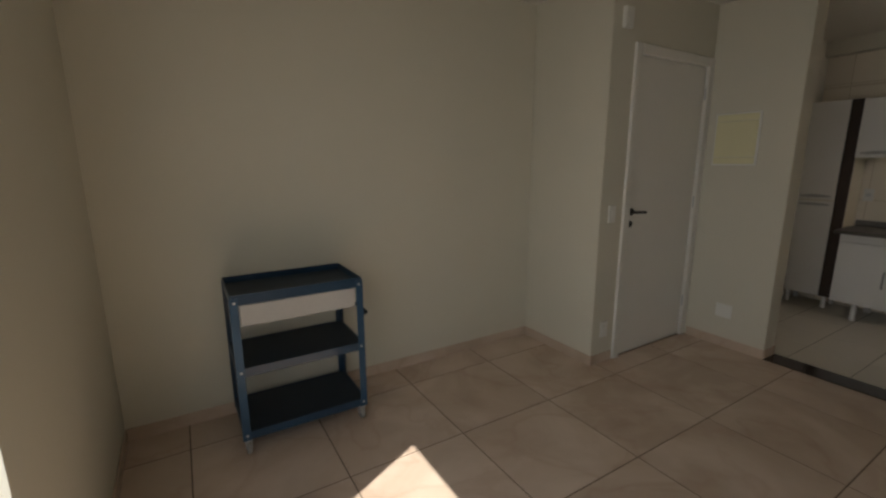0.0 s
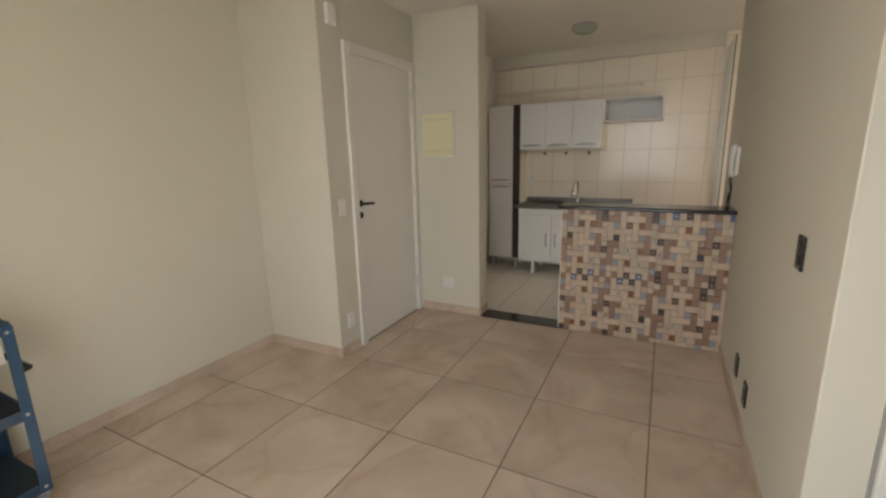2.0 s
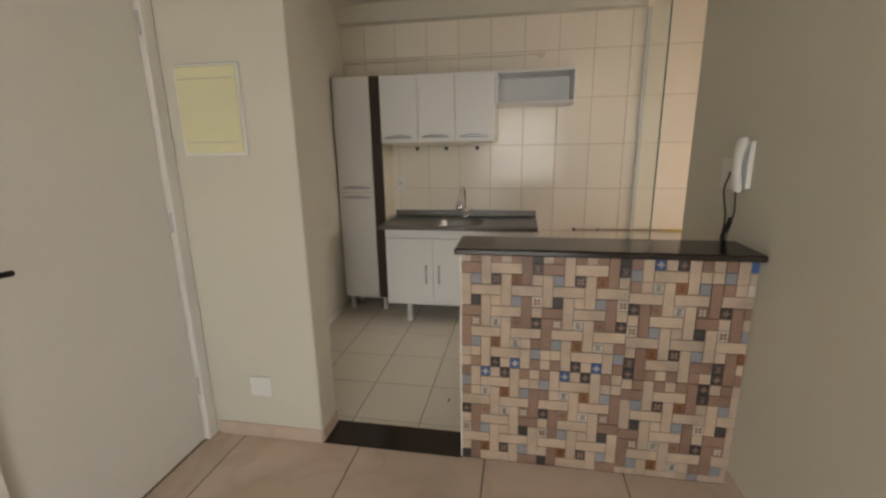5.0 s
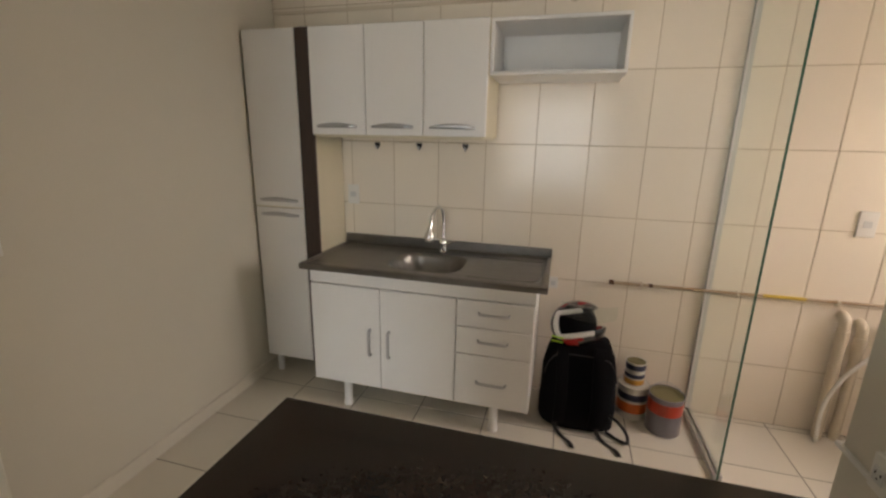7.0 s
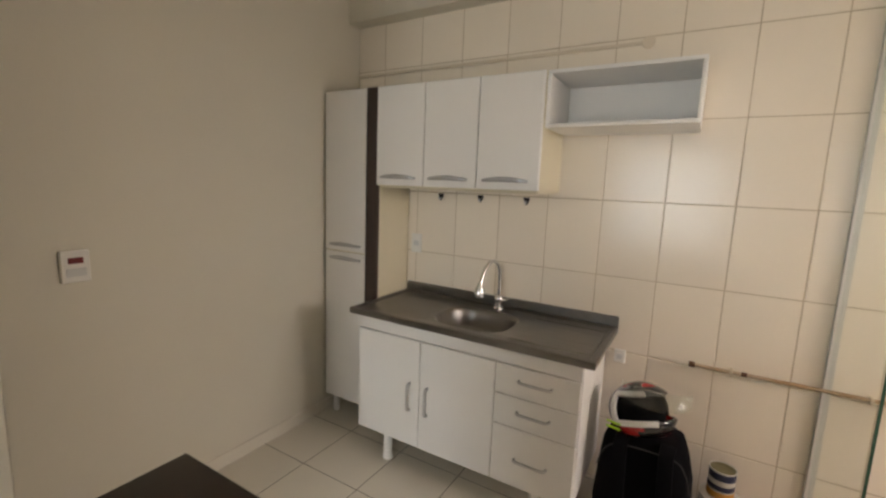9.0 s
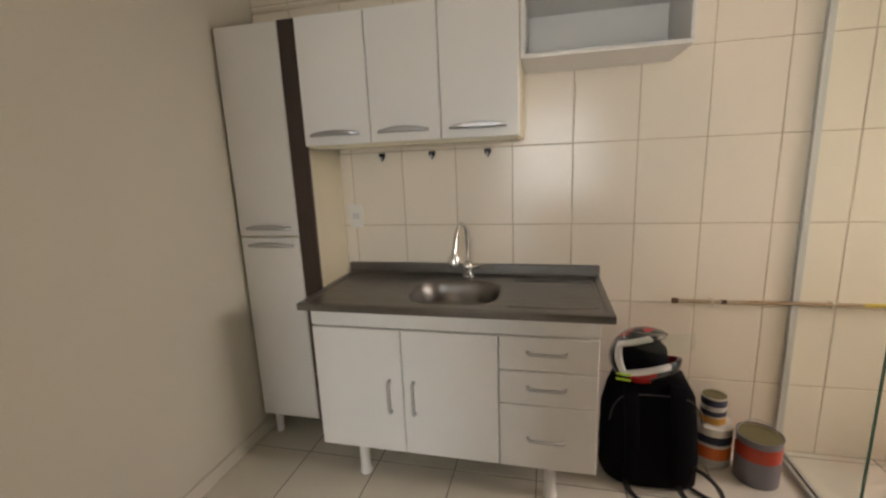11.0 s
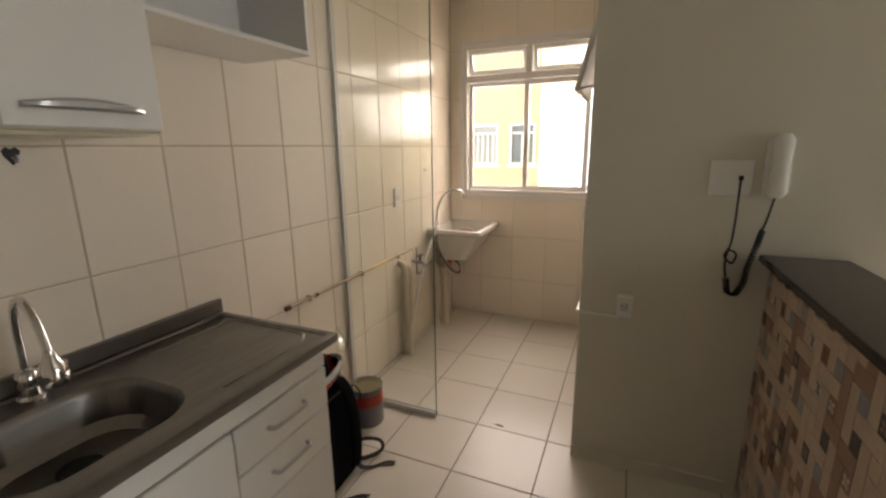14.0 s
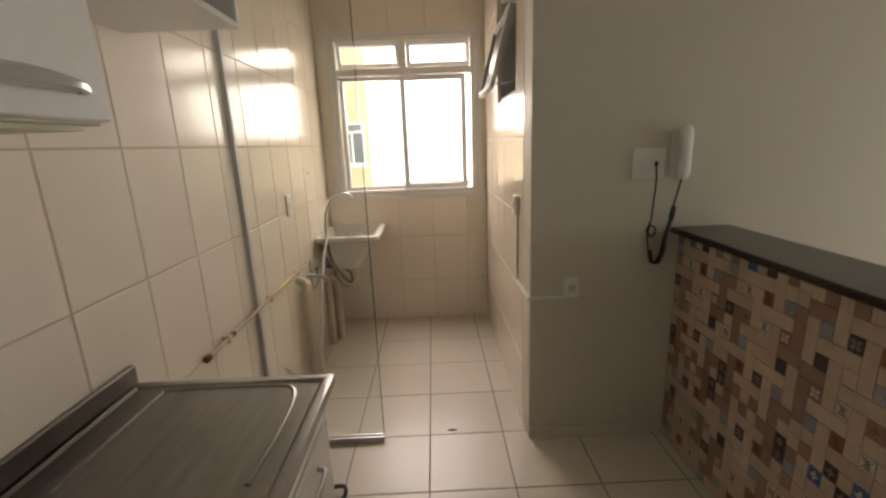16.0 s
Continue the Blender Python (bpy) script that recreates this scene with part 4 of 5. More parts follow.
# ---- interphone, outlet and conduit on the south wall ----
t = thing("phone_plate", (4.51, YS, 1.27), "square white telephone socket plate", "wall plate")
part("cover", Geo().box(4.445, 4.578, YS, YS + 0.011, 1.207, 1.333, 0.003), PLASTIC, t)
part("insert", Geo().box(4.475, 4.548, YS + 0.0105, YS + 0.014, 1.258, 1.284, 0.001), PLASTIC, t)
part("jack", Geo().box(4.476, 4.490, YS + 0.0135, YS + 0.02, 1.262, 1.278, 0.002), BLACK, t, "black plug")
t = thing("interphone", (4.36, YS, 1.2), "white wall interphone handset on its cradle", "interphone")
part("cradle", Geo().loft([[(x, YS + d, z) for x, z in ((4.343, 1.22), (4.418, 1.215), (4.421, 1.40), (4.346, 1.40))] for d in (0, 0.018)]), PLASTIC, t)
hl = []
for k in range(13):
    u = k / 12
    z = 1.205 + 0.21 * u
    d = 0.022 + 0.012 * math.sin(math.pi * u) + 0.004
    w = 0.024 + 0.008 * abs(2 * u - 1)
    th = 0.015 + 0.006 * abs(2 * u - 1) ** 2
    e = 0.6 if k in (0, 12) else 1
    hl.append([(4.381 + w * e * math.cos(a), YS + d + th * e * math.sin(a) + 0.002, z) for a in (2 * math.pi * j / 14 for j in range(14))])
part("handset", Geo().loft(hl), PLASTIC, t, smooth=50)
CORD = mat("black_cord", (0.012, 0.012, 0.012), 0.5)
solo("phone_cable", Geo().tube(curve([(4.483, YS + 0.018, 1.262), (4.485, YS + 0.03, 1.20), (4.482, YS + 0.014, 1.10), (4.486, YS + 0.012, 1.03), (4.50, YS + 0.012, 0.99), (4.475, YS + 0.014, 0.965), (4.465, YS + 0.014, 1.0), (4.49, YS + 0.014, 1.01), (4.495, YS + 0.012, 0.96), (4.488, YS + 0.012, 0.91)], 8), 0.0035, 8), CORD, "thin black phone cable hanging on the wall", "cable", 60)
path = curve([(4.383, YS + 0.03, 1.205), (4.392, YS + 0.02, 1.13), (4.405, YS + 0.02, 1.075), (4.412, YS + 0.024, 1.04), (4.43, YS + 0.022, 0.96), (4.435, YS + 0.018, 0.90), (4.455, YS + 0.018, 0.855), (4.478, YS + 0.018, 0.86), (4.488, YS + 0.016, 0.91)], 40)
coil = []
for i, p in enumerate(path):
    u = i / len(path)
    r = 0.0085 if u > 0.2 else 0.001
    coil.append(p + Vector((math.cos(i * 1.05) * r, math.sin(i * 1.05) * r * 0.8 + r, math.cos(i * 1.05) * r * 0.2)))
solo("coiled_phone_cord", Geo().tube(coil, 0.0034, 6), CORD, "black coiled handset cord in a hanging loop", "cord", 60)
t = plate("power_outlet", "y+", (4.815, YS, 0.757), 0.06, 0.085, PLASTIC, "white surface-mounted outlet low on the wall", "outlet", [("socket", 0.002, 0.0, 0.032, 0.036, GREYIN, 0.003), ("pin_hole", -0.006, 0.004, 0.006, 0.009, BLACK, 0.0036), ("pin_hole", 0.010, 0.004, 0.006, 0.009, BLACK, 0.0036), ("pin_hole", 0.002, -0.008, 0.006, 0.006, BLACK, 0.0036)], 0.035)
t = thing("cable_conduit", (4.9, YS, 0.7), "thin white conduit running round the wall's corner", "conduit")
part("run", Geo().box(4.835, XL + 0.012, YS + 0.0005, YS + 0.012, 0.700, 0.713, 0.002), PLASTIC, t)
part("run", Geo().box(XL + 0.0005, XL + 0.012, -0.572, YS, 0.700, 0.713, 0.002), PLASTIC, t)
part("riser", Geo().box(XL + 0.0005, XL + 0.012, -0.584, -0.572, 0.700, 1.04, 0.002), PLASTIC, t)
t = plate("light_switch", "x+", (XL, -0.578, 1.085), 0.05, 0.09, PLASTIC, "small white surface switch above the conduit", "switch", [("rocker", 0, 0.0, 0.016, 0.03, PLASTIC, 0.004)], 0.025)


# ---- backpack, helmet and paint tins on the floor ----
def backpack():
    t = thing("backpack", (5.98, 0.265, 0), "large black nylon backpack standing against the tiles", "backpack")
    loops = []
    for z, gx, gy, dx in ((0, 0.105, 0.150, 0), (0.02, 0.125, 0.168, 0), (0.12, 0.130, 0.172, 0.0), (0.28, 0.125, 0.165, 0.01), (0.38, 0.110, 0.150, 0.02), (0.44, 0.085, 0.125, 0.03), (0.465, 0.05, 0.08, 0.035)):
        lp = []
        for k in range(28):
            a = 2 * math.pi * k / 28
            c, s = math.cos(a), math.sin(a)
            q = (abs(c) ** 3.2 + abs(s) ** 3.2) ** (-1 / 3.2)
            w = 1 + 0.02 * math.sin(5 * a + z * 30)
            lp.append((5.965 + dx + gx * q * c * w, 0.24 + 1.1 * gy * q * s * w, z))
        loops.append(lp)
    b = part("bag", Geo().loft(loops), FABRIC, t, smooth=60)
    for sy in (0.155, 0.325):
        pts = curve([(5.90, sy, 0.44), (5.862, sy + 0.004, 0.40), (5.836, sy, 0.30), (5.832, sy - 0.004, 0.16), (5.838, sy, 0.05)], 6)
        part("shoulder_strap", Geo().loft([[(p.x - 0.012, p.y - 0.026, p.z), (p.x - 0.018, p.y, p.z), (p.x - 0.012, p.y + 0.026, p.z), (p.x + 0.006, p.y + 0.028, p.z), (p.x + 0.006, p.y - 0.028, p.z)] for p in pts]), FABRIC, b, smooth=50)
    part("zip", Geo().tube(curve([(5.846, 0.07, 0.30), (5.85, 0.09, 0.37), (5.866, 0.14, 0.405), (5.866, 0.33, 0.405), (5.85, 0.39, 0.37), (5.846, 0.41, 0.30)], 6), 0.003, 6), BLACK, b)
    for y0, y1 in ((0.34, 0.27), (0.14, 0.06)):
        pts = curve([(5.85, y0, 0.10), (5.835, y0, 0.03), (5.80, (y0 * 2 + y1) / 3, 0.005), (5.75, y1, 0.005), (5.71, y1 - 0.015, 0.005)], 5)
        part("strap", Geo().loft([[(p.x, p.y - 0.012, p.z + 0.003), (p.x, p.y + 0.012, p.z + 0.003), (p.x, p.y + 0.012, p.z), (p.x, p.y - 0.012, p.z)] for p in pts]), BLACK, t)
    part("strap_loop", Geo().tube(curve([(5.89, 0.10, 0.10), (5.84, 0.05, 0.10), (5.80, 0.01, 0.07), (5.80, 0.0, 0.02), (5.83, 0.04, 0.008), (5.87, 0.09, 0.012)], 8), 0.008, 8), BLACK, t)
    part("carry_handle", Geo().tube(curve([(6.02, 0.23, 0.45), (6.05, 0.23, 0.48), (6.05, 0.30, 0.48), (6.02, 0.30, 0.45)], 5), 0.008, 8), BLACK, t)


backpack()


def helmet():
    c = Vector((5.965, 0.27, 0.53))
    SHELLW = mat("white_helmet_lacquer", (0.74, 0.73, 0.71), 0.2, coat=0.4, bump=0)
    SHELLR = mat("red_helmet_lacquer", (0.38, 0.02, 0.02), 0.2, coat=0.4, bump=0)
    SHELLB = mat("black_helmet_lacquer", (0.012, 0.012, 0.013), 0.2, coat=0.4, bump=0)
    HIVIS = mat("neon_yellow", (0.45, 0.75, 0.04), 0.4, bump=0)
    t = thing("motorcycle_helmet", (c.x, c.y, 0.47), "white, red and black full-face helmet, visor up", "helmet")
    g = Geo()
    n, m = 28, 14
    yaw, tilt = radians(222), radians(24)
    for i in range(m + 1):
        th = math.pi * (0.02 + 0.80 * i / m)
        for k in range(n):
            a = 2 * math.pi * k / n
            fwd = math.cos(a)
            r = 0.125 * (1.0 + 0.10 * max(0, fwd))
            x, y, z = r * math.sin(th) * fwd * 1.08, 0.132 * math.sin(th) * math.sin(a), 0.118 * math.cos(th)
            x, z = x * math.cos(tilt) - z * math.sin(tilt), x * math.sin(tilt) + z * math.cos(tilt)
            g.v.append((c.x + x * math.cos(yaw) - y * math.sin(yaw), c.y + x * math.sin(yaw) + y * math.cos(yaw), c.z + z))
    for i in range(m):
        for k in range(n):
            a = 2 * math.pi * (k + 0.5) / n
            u = (i + 0.5) / m
            front = math.cos(a)
            if front > 0.1 and 0.36 < u < 0.72:
                continue
            g.f.append((i * n + k, i * n + (k + 1) % n, (i + 1) * n + (k + 1) % n, (i + 1) * n + k))
            s = math.sin(3 * a + 6 * u)
            rim = (front > -0.12 and 0.29 < u < 0.80)
            g.mi.append(0 if rim and (math.sin(a) < -0.45 or (u > 0.70 and math.sin(a) < -0.15)) else 1 if (u < 0.24 and s > -0.1) or (u > 0.74 and s > 0.35) else 2)
    sh = part("shell", g, [SHELLW, SHELLR, SHELLB], t, smooth=60)
    sh.modifiers.new("thickness", "SOLIDIFY").thickness = 0.012
    part("lining", Geo().lathe(c - Vector((0, 0, 0.09)), [(0.07, 0), (0.088, 0.02), (0.094, 0.08), (0.085, 0.13), (0.05, 0.17)], n=20), FABRIC, t, "black padded lining", 60)
    vis = Geo()
    loops = []
    for i in range(5):
        th = math.pi * (0.06 + 0.21 * i / 4)
        loops.append([(c.x + 0.155 * math.sin(th + 0.25) * math.cos(a) * 1.05, c.y - 0.045 + 0.135 * math.sin(a), c.z + 0.145 * math.cos(th) - 0.02) for a in (radians(-75 + 150 * k / 12) + math.pi for k in range(13))])
    vis.loft(loops, False, False, False)
    v = part("visor", vis, pane_mat("visor_plastic"), t, "clear raised visor", 60)
    v.modifiers.new("thickness", "SOLIDIFY").thickness = 0.002
    for k in range(2):
        part("reflex_strip", Geo().loft([[(5.856 - d, 0.335 + 0.055 * u, 0.468 + 0.022 * k + 0.008 * w + 0.006 * u) for u, w in ((0, 0), (1, 0), (1, 1), (0, 1))] for d in (0, 0.003)]), HIVIS, t, "neon yellow strip")


helmet()
TINW, TINO, TING, TINR = (mat("tin_" + a, b, 0.35, c) for a, b, c in (("white", (0.68, 0.66, 0.60), 0), ("orange", (0.62, 0.13, 0.02), 0), ("grey_violet", (0.20, 0.19, 0.22), 0.2), ("red", (0.42, 0.045, 0.02), 0)))
OLIVE = mat("dull_olive_lid", (0.22, 0.20, 0.10), 0.35, 0.5, big=0.2, fine=0.1)
NAVY = mat("navy_print", (0.02, 0.025, 0.06), 0.4)
GOLD = mat("ochre_print", (0.55, 0.28, 0.05), 0.4)


def tin(name, x, y, z, r, h, bands, lid, label, wire=False):
    t = thing(name, (x, y, z), label, "paint tin", "paint tins beside the backpack")
    part("can", Geo().lathe((x, y, z), [(r * 0.96, 0), (r, 0.004), (r, h - 0.006), (r * 1.03, h - 0.004), (r * 1.03, h), (r * 0.97, h), (r * 0.95, h - 0.008)], n=28), bands[0][2], t, smooth=40)
    for a, b, m in bands[1:]:
        part("label_band", Geo().lathe((x, y, z), [(r + 0.0002, a * h), (r + 0.001, a * h), (r + 0.001, b * h), (r + 0.0002, b * h)], n=28), m, t, smooth=40)
    part("lid", Geo().lathe((x, y, z), [(r * 0.93, h - 0.008), (r * 0.95, h - 0.003), (r * 0.72, h - 0.002), (r * 0.70, h - 0.005), (0.001, h - 0.005)], n=28), lid, t, smooth=40)
    if wire:
        part("wire_handle", Geo().tube(curve([(x, y - r - 0.004, z + h * 0.82), (x + 0.03, y - r * 0.8, z + h + 0.01), (x + 0.045, y, z + h + 0.035), (x + 0.03, y + r * 0.8, z + h + 0.01), (x, y + r + 0.004, z + h * 0.82)], 8), 0.002, 6), SATIN, t)
    return t


tin("paint_bucket", 6.098, -0.055, 0, 0.076, 0.185, [(0, 1, TINW), (0.22, 0.52, TINO), (0.60, 0.80, NAVY)], TINW, "white paint bucket with an orange printed band")
tin("paint_can", 6.10, -0.052, 0.1845, 0.049, 0.125, [(0, 1, TINW), (0.05, 0.28, GOLD), (0.34, 0.52, NAVY), (0.70, 0.94, NAVY)], OLIVE, "small printed paint can standing on the bucket")
tin("paint_tin", 6.0, -0.192, 0, 0.081, 0.205, [(0, 1, TING), (0.56, 0.86, TINR)], OLIVE, "grey and red paint tin with a dull lid and wire handle", True)
solo("leaf_scrap", Geo().loft([[(1.98 + 0.012 * u, 1.13 + 0.009 * v, z) for u, v in ((-1, 0), (0, 0.6), (1, 0.2), (0.3, -0.8))] for z in (0.0005, 0.004)]), mat("green_scrap", (0.02, 0.14, 0.05), 0.5), "tiny green scrap lying on the floor tiles", "scrap")
for sx, sy in ((5.35, -0.40), (4.62, 0.93)):
    solo("dirt_crumb", Geo().loft([[(sx + 0.022 * u, sy + 0.007 * v, z) for u, v in ((-1, 0.4), (0, 0.8), (1, 0.2), (0.4, -0.8), (-0.5, -0.3))] for z in (0.0005, 0.004)]), mat("brown_crumb", (0.16, 0.10, 0.05), 0.8), "small brown crumb of dirt on the floor tiles", "dirt")


# ---- passage and bathroom seen past the corner ----
d = tagged(new("door_2"), "white door casing of the dark bathroom, door away", "door", "", "structure")
part("casing", Geo().box(XC - 0.022, XC, DOORY[1] - 0.004, DOORY[1] + 0.042, 0, 2.15, 0.003), DOORW, d)
# thin grey strip: the recess's dark shadow line put in as colour
part("gasket", Geo().box(XC - 0.004, XC, DOORY[1] + 0.0425, DOORY[1] + 0.053, 0, 2.15), RUBBER, d, "grey strip standing in for the shaded groove beside the casing")
part("casing", Geo().box(XC - 0.022, XC, DOORY[0] - 0.048, DOORY[0] + 0.004, 0, 2.15, 0.003), DOORW, d)
part("jamb", Geo().box(XC, XC + T, DOORY[1] - 0.012, DOORY[1] - 0.0005, 0, 2.10), DOORW, d)


def toilet():
    x, y = 3.62, -1.22
    t = thing("toilet", (x, y, 0), "ceramic toilet, coloured darker for the dark bathroom's shade", "toilet")
    # ceramic kept dark grey: the unlit bathroom's shade is in its colour
    CER = mat("shade_darkened_ceramic", (0.22, 0.22, 0.22), 0.15, bump=0)

    def oval(rx, ry, z, dx=0):
        return [(x + dx + rx * math.cos(a), y + ry * math.sin(a), z) for a in (2 * math.pi * k / 24 for k in range(24))]
    part("bowl", Geo().loft([oval(0.20, 0.12, 0), oval(0.18, 0.105, 0.06), oval(0.17, 0.10, 0.16), oval(0.22, 0.16, 0.30), oval(0.26, 0.185, 0.38), oval(0.26, 0.185, 0.40), oval(0.20, 0.13, 0.40), oval(0.12, 0.08, 0.25)]), CER, t, smooth=50)
    part("lid", Geo().loft([oval(0.265, 0.19, 0.402), oval(0.27, 0.195, 0.412), oval(0.265, 0.19, 0.43), oval(0.20, 0.13, 0.436)]), CER, t, smooth=50)


toilet()

# ---- outside the laundry window ----
BEIGE = mat("beige_facade", (0.62, 0.49, 0.32), 0.8, big=0.08, fine=0.05, scale=0.6, grain=20, bump=0.1)
GROUND = mat("outside_ground", (0.22, 0.21, 0.19), 0.9, big=0.2, fine=0.1, scale=0.3)
structure("ground", Geo().box(-400, 400, -400, 400, -6.4, -6.0), GROUND, "grey ground far below the window", "ground")
GPANE = mat("dark_window_glass", (0.10, 0.11, 0.12), 0.08, big=0.2)
CURTAIN = mat("white_curtain", (0.42, 0.42, 0.42), 0.8)
FY = -9.0


def facade_window(parent, x0, x1, z0, z1, curtain):
    w = part("window", ring(x0, x1, z0, z1, 0.05, FY - 0.10, FY + 0.02), FRAMEW, parent, "white framed window")
    part("sill", Geo().box(x0 - 0.06, x1 + 0.06, FY - 0.02, FY + 0.05, z0 - 0.06, z0 - 0.002, 0.005), FRAMEW, w)
    part("pane", Geo().box(x0 + 0.05, x1 - 0.05, FY - 0.07, FY - 0.06, z0 + 0.05, z1 - 0.05), CURTAIN if curtain else GPANE, w)
    part("transom", Geo().box(x0 + 0.05, x1 - 0.05, FY - 0.055, FY + 0.01, z1 - 0.24, z1 - 0.20), FRAMEW, w)
    n = 5 if curtain else 2
    for k in range(1, n):
        xx = x0 + (x1 - x0) * k / n
        part("mullion", Geo().box(xx - 0.02, xx + 0.02, FY - 0.055, FY + 0.01, z0 + 0.05, z1 - 0.24), FRAMEW, w)


def apartment_building():
    x0, x1 = 6.86, 22.0
    b = thing("apartment_building", (14, -12, -6), "beige rendered apartment block with white windows", "building")
    wins = [(6.95, 7.57), (7.85, 8.52), (10.0, 11.2), (12.2, 12.9), (13.2, 13.9), (15.4, 16.6), (17.6, 18.3)]
    rows = [(-4.5, -3.5), (-1.75, -0.78), (0.98, 1.95), (3.75, 4.72), (6.5, 7.47)]
    g = Geo()
    zs = [-6.0] + [v for r in rows for v in r] + [9.0]
    for i in range(0, len(zs) - 1, 2):
        g.box(x0, x1, FY - 0.16, FY, zs[i], zs[i + 1])
    for a, c in rows:
        e = x0
        for p, q in wins:
            g.box(e, p, FY - 0.16, FY, a, c)
            e = q
        g.box(e, x1, FY - 0.16, FY, a, c)
    g.box(x0, x0 + 0.16, FY - 8, FY - 0.16, -6, 9).box(x1 - 0.16, x1, FY - 8, FY - 0.16, -6, 9).box(x0, x1, FY - 8.16, FY - 8, -6, 9)
    part("wall", g, BEIGE, b)
    part("roof", Geo().box(x0 - 0.3, x1 + 0.3, FY - 8.4, FY + 0.3, 9.0, 9.25), BEIGE, b)
    for x in (9.2, 14.6):
        part("pilaster", Geo().box(x, x + 0.25, FY + 0.001, FY + 0.06, -6, 9), BEIGE, b)
    for zi, (a, c) in enumerate(rows):
        for k, (p, q) in enumerate(wins):
            facade_window(b, p, q, a, c, (k + zi) % 2 == 1)


apartment_building()
# added out of view, sunward of the laundry window, to block direct sun
structure("wall_wing", Geo().box(0.0, 4.25, -9.0, -2.3, -6.0, 8.0), BEIGE, "unseen block added to keep direct sun out of the laundry", "wall")
structure("wall_lower_storeys", Geo().box(XW - T, XE + T, -2.05, YN + T, -6.0, -0.13), BEIGE, "storeys below the flat", "wall")
ring_pts = [(90 * math.cos(a), 90 * math.sin(a)) for a in (2 * math.pi * k / 48 for k in range(48))]
structure("backdrop", Geo().loft([[(x, y, -6.0) for x, y in ring_pts], [(x, y, 60.0) for x, y in ring_pts]], False, False), glow_mat("hazy_sky_glow", (1.0, 0.98, 0.95), 0.47), "bright hazy white sky all round the horizon", "sky")


# ---- mosaic on the bar ----
U, V = 0.0417, 0.0468
MOS = [mat("mosaic_" + n, c, 0.42, big=0.30, fine=0.16, scale=14, grain=120, bump=0.04, per=0.10, island=isl) for isl in (False, True) for n, c in (
    ("cream", (0.50, 0.385, 0.285)), ("sand", (0.52, 0.41, 0.30)), ("brown", (0.27, 0.165, 0.115)), ("dark", (0.045, 0.035, 0.032)), ("blue_grey", (0.26, 0.27, 0.29)), ("rust", (0.24, 0.095, 0.03)), ("pale", (0.52, 0.47, 0.40)), ("ink_blue", (0.05, 0.10, 0.26)))]


def motif(g, kind, x, s):
    """A thin raised ornament on a square piece, facing along x with sign s."""
    h, e = U / 2 - 0.004, 0.0007

    def poly(pts):
        g.loft([[(x, u, v) for u, v in pts], [(x + s * e, u, v) for u, v in pts]])
    if kind == 0:
        for a in range(4):
            c, sn = math.cos(a * math.pi / 2), math.sin(a * math.pi / 2)
            poly([(u * c - v * sn, u * sn + v * c) for u, v in ((0.001, 0), (0.005, 0.0045), (h, 0), (0.005, -0.0045))])
    elif kind == 1:
        for d in (-0.009, 0, 0.009):
            poly([(-h + abs(d), -h + d + abs(d)), (-h + abs(d) + 0.0025, -h + d + abs(d)), (h - abs(d), h + d - abs(d)), (h - abs(d) - 0.0025, h + d - abs(d))])
            poly([(h - abs(d), -h + d + abs(d)), (h - abs(d) - 0.0025, -h + d + abs(d)), (-h + abs(d), h + d - abs(d)), (-h + abs(d) + 0.0025, h + d - abs(d))])
    else:
        for a in range(4):
            c, sn = math.cos(a * math.pi / 2 + 0.78), math.sin(a * math.pi / 2 + 0.78)
            poly([(u * c - v * sn, u * sn + v * c) for u, v in ((0.004, -0.004), (h * 0.9, -0.005), (h, 0), (h * 0.9, 0.005), (0.004, 0.004))])


# one printed tile: eight columns wide, eleven rows high from the top down; c r are cream and brown
# bricks (h lying, v upright), the other letters are single squares
TILE = ("c r v r c r V o",
        "H 2 v h h h V d",
        "v b v x v g V c",
        "v h h h v h h h",
        "v k v c v b V m",
        "H 2 v h h h V c",
        "V f v l v t V n",
        "V h h h v h h h",
        "V b v g v a c r",
        "c c v h h h v b",
        "c r v o h h v r")
SQUARES = {"c": (0, None, 0), "r": (2, None, 0), "o": (3, 2, 0), "d": (3, 2, 1), "b": (4, None, 0), "x": (3, 2, 2), "g": (5, 3, 1), "k": (3, None, 0),
           "m": (6, 5, 2), "f": (2, 6, 2), "l": (6, 3, 1), "t": (2, 5, 0), "n": (3, 2, 0), "a": (6, 3, 1), "s": (7, 6, 0)}


def tile_pieces():
    """The bricks and squares of one tile as (column, row, columns, rows, letter)."""
    rows = [r.split() for r in TILE]
    rows[10][5] = "s"
    rows[10][4] = "c"
    out = []
    for j, row in enumerate(rows):
        i = 0
        while i < 8:
            k = row[i]
            if k == "h":
                n = 1
                while n < 3 and i + n < 8 and row[i + n] == "h":
                    n += 1
                out.append((i, j, n, 1, "c"))
                i += n
            elif k == "H":
                out.append((i, j, 2, 1, "r"))
                i += 2
            elif k in "vV":
                top = j
                while top > 0 and rows[top - 1][i] == k:
                    top -= 1
                if (j - top) % 3 == 0:
                    n = 1
                    while n < 3 and j + n < 11 and rows[j + n][i] == k:
                        n += 1
                    out.append((i, j, 1, n, "c" if k == "v" else "r"))
                i += 1
            else:
                out.append((i, j, 1, 1, k))
                i += 1
    return out


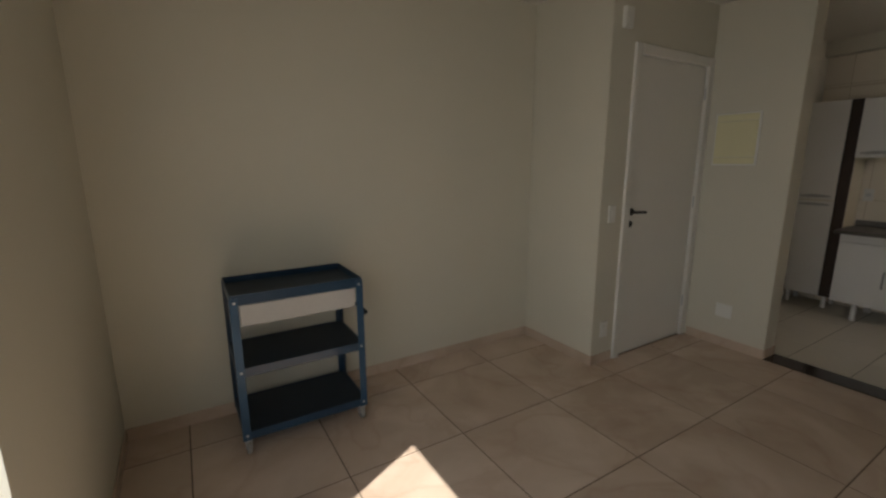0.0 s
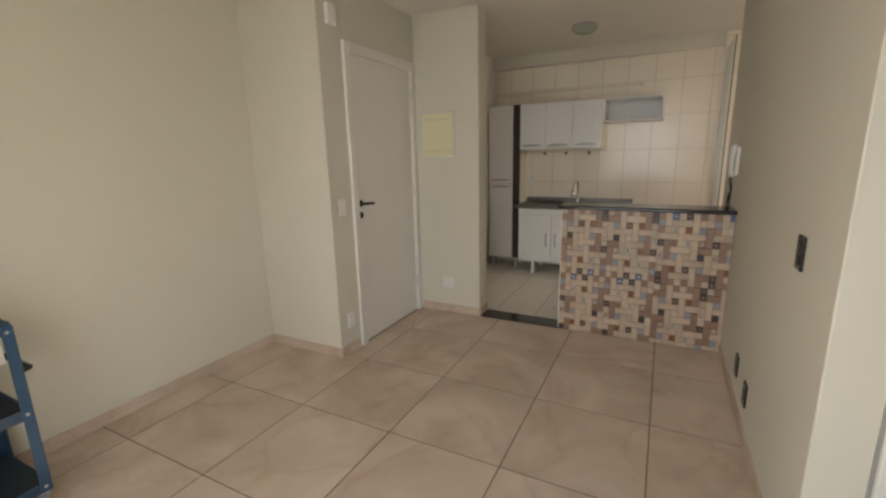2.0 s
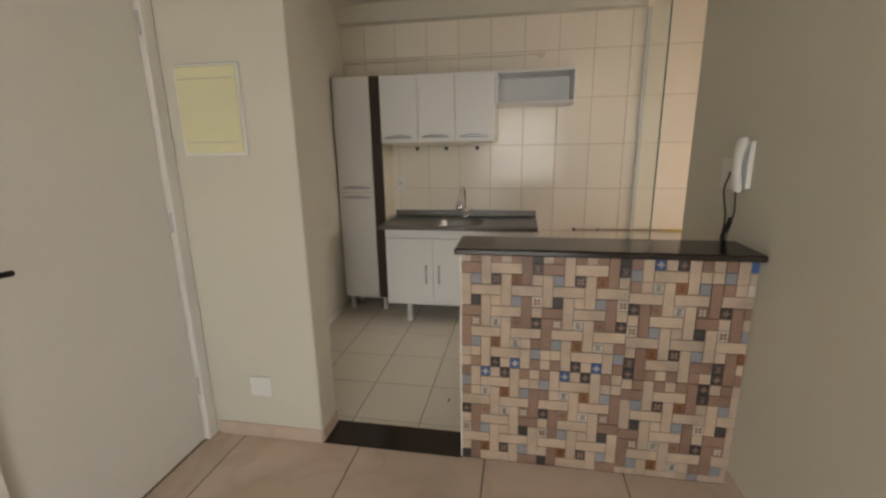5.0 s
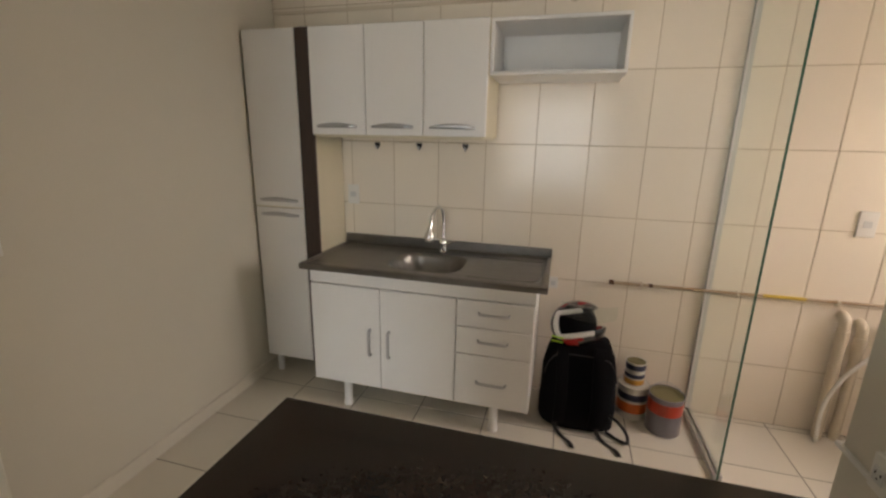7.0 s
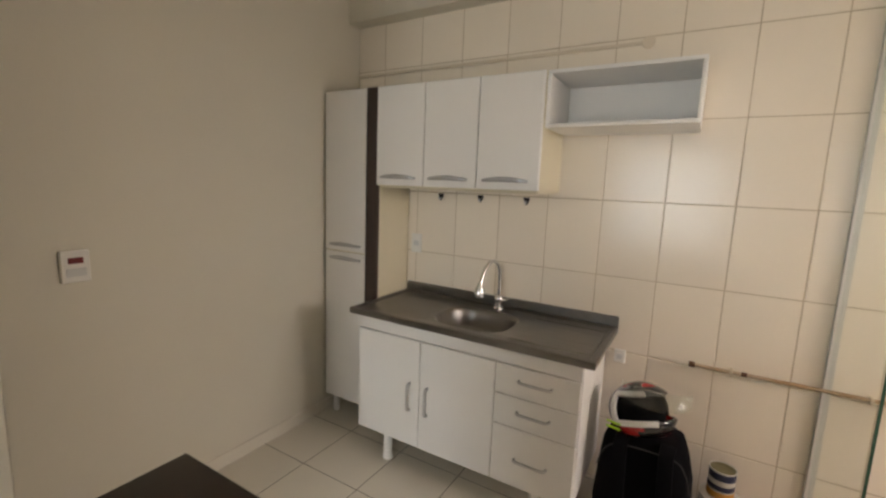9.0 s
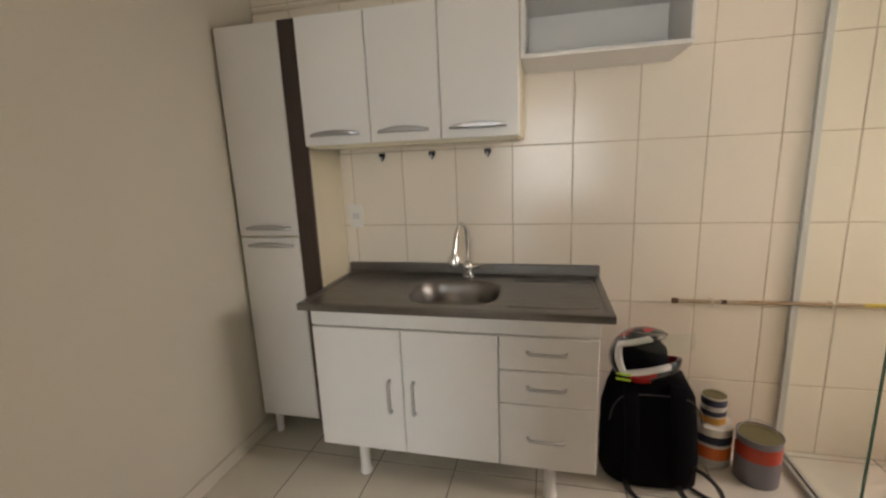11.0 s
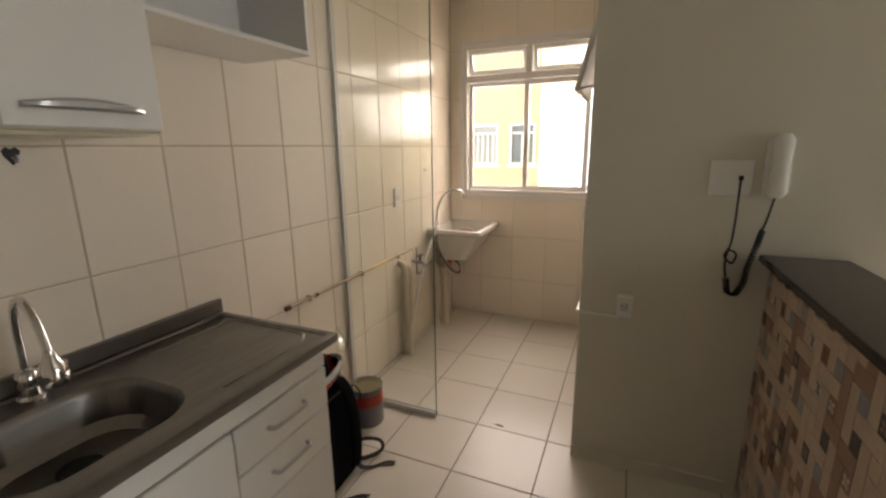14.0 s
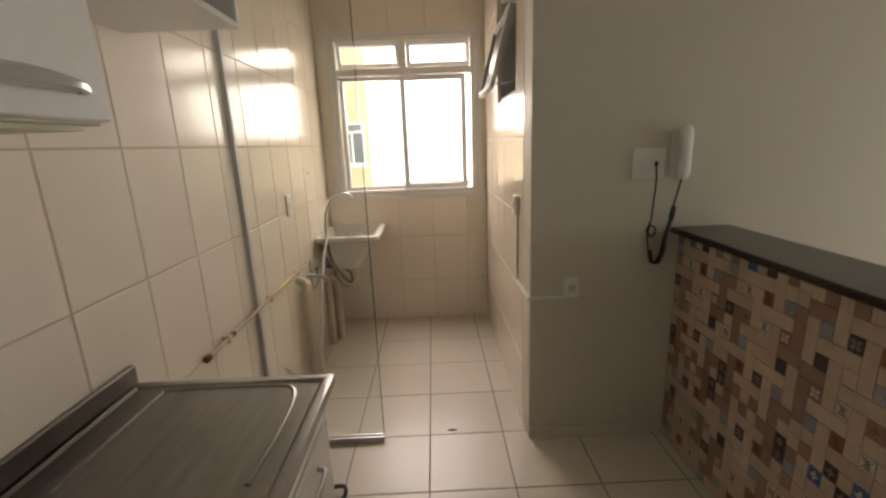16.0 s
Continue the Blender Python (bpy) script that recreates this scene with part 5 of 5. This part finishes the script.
def mosaic_cells(w, h, turned):
    """Pieces as (u0, u1, v0, v1, base, ornament, kind); u runs from the tile's left, v from the floor up."""
    out = []
    one = tile_pieces()
    for col in range(4):
        for row in range(3):
            flip = (col // 2 + row + turned) % 2 == 1
            for i, j, p, q, k in one:
                if flip:
                    i, j = 8 - i - p, 11 - j - q
                shift = 0.2 if col < 2 else -0.1
                u0, u1 = (col * 8 + i) * U, (col * 8 + i + p) * U
                v1 = h - (row * 11 + j - shift) * V
                v0 = v1 - q * V
                u0, u1, v0, v1 = max(0, u0), min(w, u1), max(0, v0), min(h, v1)
                if u1 - u0 > 0.006 and v1 - v0 > 0.006:
                    out.append((u0, u1, v0, v1) + SQUARES[k])
    return out


MESHES = {}


def mosaic(wall, xf, s, turned, singles):
    w, h = 0.80 - YS - 0.004, 0.973
    joined = {}
    cells = mosaic_cells(w, h, turned)
    cells.sort(key=lambda c: -c[2])
    for n, (u0, u1, v0, v1, c, mo, kind) in enumerate(cells):
        a, b = (u1 - u0 - 0.0022) / 2, (v1 - v0 - 0.0022) / 2
        y, z = (0.798 - (u0 + u1) / 2 if s < 0 else YS + 0.002 + (u0 + u1) / 2), 0.001 + (v0 + v1) / 2
        full = abs(u1 - u0 - U) < 1e-4 and abs(v1 - v0 - V) < 1e-4
        if n < singles:
            key = (round(a, 4), round(b, 4), c, mo if full else None, kind if full and mo is not None else 0)
            if key not in MESHES:
                g = Geo().box(-0.004, 0.004, -a, a, -b, b, 0.0008)
                mats = [MOS[c]]
                if full and mo is not None:
                    g.cur = 1
                    motif(g, kind, s * 0.004, s)
                    mats.append(MOS[mo])
                MESHES[key] = mesh_of("mosaic_tile", g, mats)
            ob = new("mosaic_tile", MESHES[key])
            ob.location, ob.parent = (xf + s * 0.004, y, z), wall
        else:
            g = joined.setdefault("g", Geo())
            g.cur = c
            g.box(xf, xf + s * 0.008, y - a, y + a, z - b, z + b) if s > 0 else g.box(xf - 0.008, xf, y - a, y + a, z - b, z + b)
            if full and mo is not None:
                g.cur = mo
                h2 = Geo()
                motif(h2, kind, 0, s)
                g.add([(p[0] + xf + s * 0.008, p[1] + y, p[2] + z) for p in h2.v], h2.f)
    if joined:
        ob = new("mosaic_field", mesh_of("mosaic_field", joined["g"], MOS[8:]))
        ob.parent = wall
        tagged(ob, "patchwork of small patterned ceramic tiles", "", "", "stuff")


bar_wall = bpy.data.objects["wall_bar"]
mosaic(bar_wall, XP + 0.012, -1, 0, 300)
mosaic(bar_wall, XB + 0.001, 1, 1, 0)


# ---- tiles, last ----
def tile_wall_x(parent, face, x, rows_y, rows_z, skip=None):
    for a, b in rows_y:
        for c, d in rows_z:
            if skip and b > skip[0] and a < skip[1] and d > skip[2] and c < skip[3]:
                cut = []
                if a < skip[0]:
                    cut.append((a, skip[0], c, d))
                if b > skip[1]:
                    cut.append((skip[1], b, c, d))
                m0, m1 = max(a, skip[0]), min(b, skip[1])
                if c < skip[2]:
                    cut.append((m0, m1, c, skip[2]))
                if d > skip[3]:
                    cut.append((m0, m1, skip[3], d))
            else:
                cut = [(a, b, c, d)]
            for a2, b2, c2, d2 in cut:
                if b2 - a2 > 0.01 and d2 - c2 > 0.01:
                    if face == "x":
                        piece("tile", (0.0078, b2 - a2, d2 - c2), (x, (a2 + b2) / 2, (c2 + d2) / 2), WALLTILE, parent)
                    else:
                        piece("tile", (b2 - a2, 0.0078, d2 - c2), ((a2 + b2) / 2, x, (c2 + d2) / 2), WALLTILE, parent)


ZROWS = spans(0, H, 1.041, 0.358, 0.004)
tile_wall_x(wall_east, "x", XE + 0.004, spans(YL, YD, 0.286, 0.264, 0.004), [(a, min(b, H)) for a, b in ZROWS])
tile_wall_x(wall_window, "y", YL - 0.004, spans(XL, XE, 6.20, 0.264, 0.003), ZROWS, W)
tile_wall_x(wall_laundry, "x", XL - 0.004, spans(YL, YS - T, -0.47, 0.264, 0.003), ZROWS, BW)
for a, b in spans(XW, XP + 0.004, 3.095, 0.621, 0.006):
    for c, d in spans(YS, YN, 0.092, 0.602, 0.006):
        if c > YD and a > 3.03:
            continue
        d2 = min(d, YD) if a > 3.03 else d
        piece("tile", (b - a, d2 - c, 0.008), ((a + b) / 2, (c + d2) / 2, -0.004), MARBLE, floor_l, 0.001)
for a, b in spans(XB + 0.008, XE, 5.46, 0.355, 0.005):
    for c, d in spans(YL, YD, -0.37, 0.355, 0.005):
        if b <= XL and d < YS:
            continue
        piece("tile", (b - a, d - c, 0.008), ((a + b) / 2, (c + d) / 2, -0.004), KTILE, floor_k, 0.001)
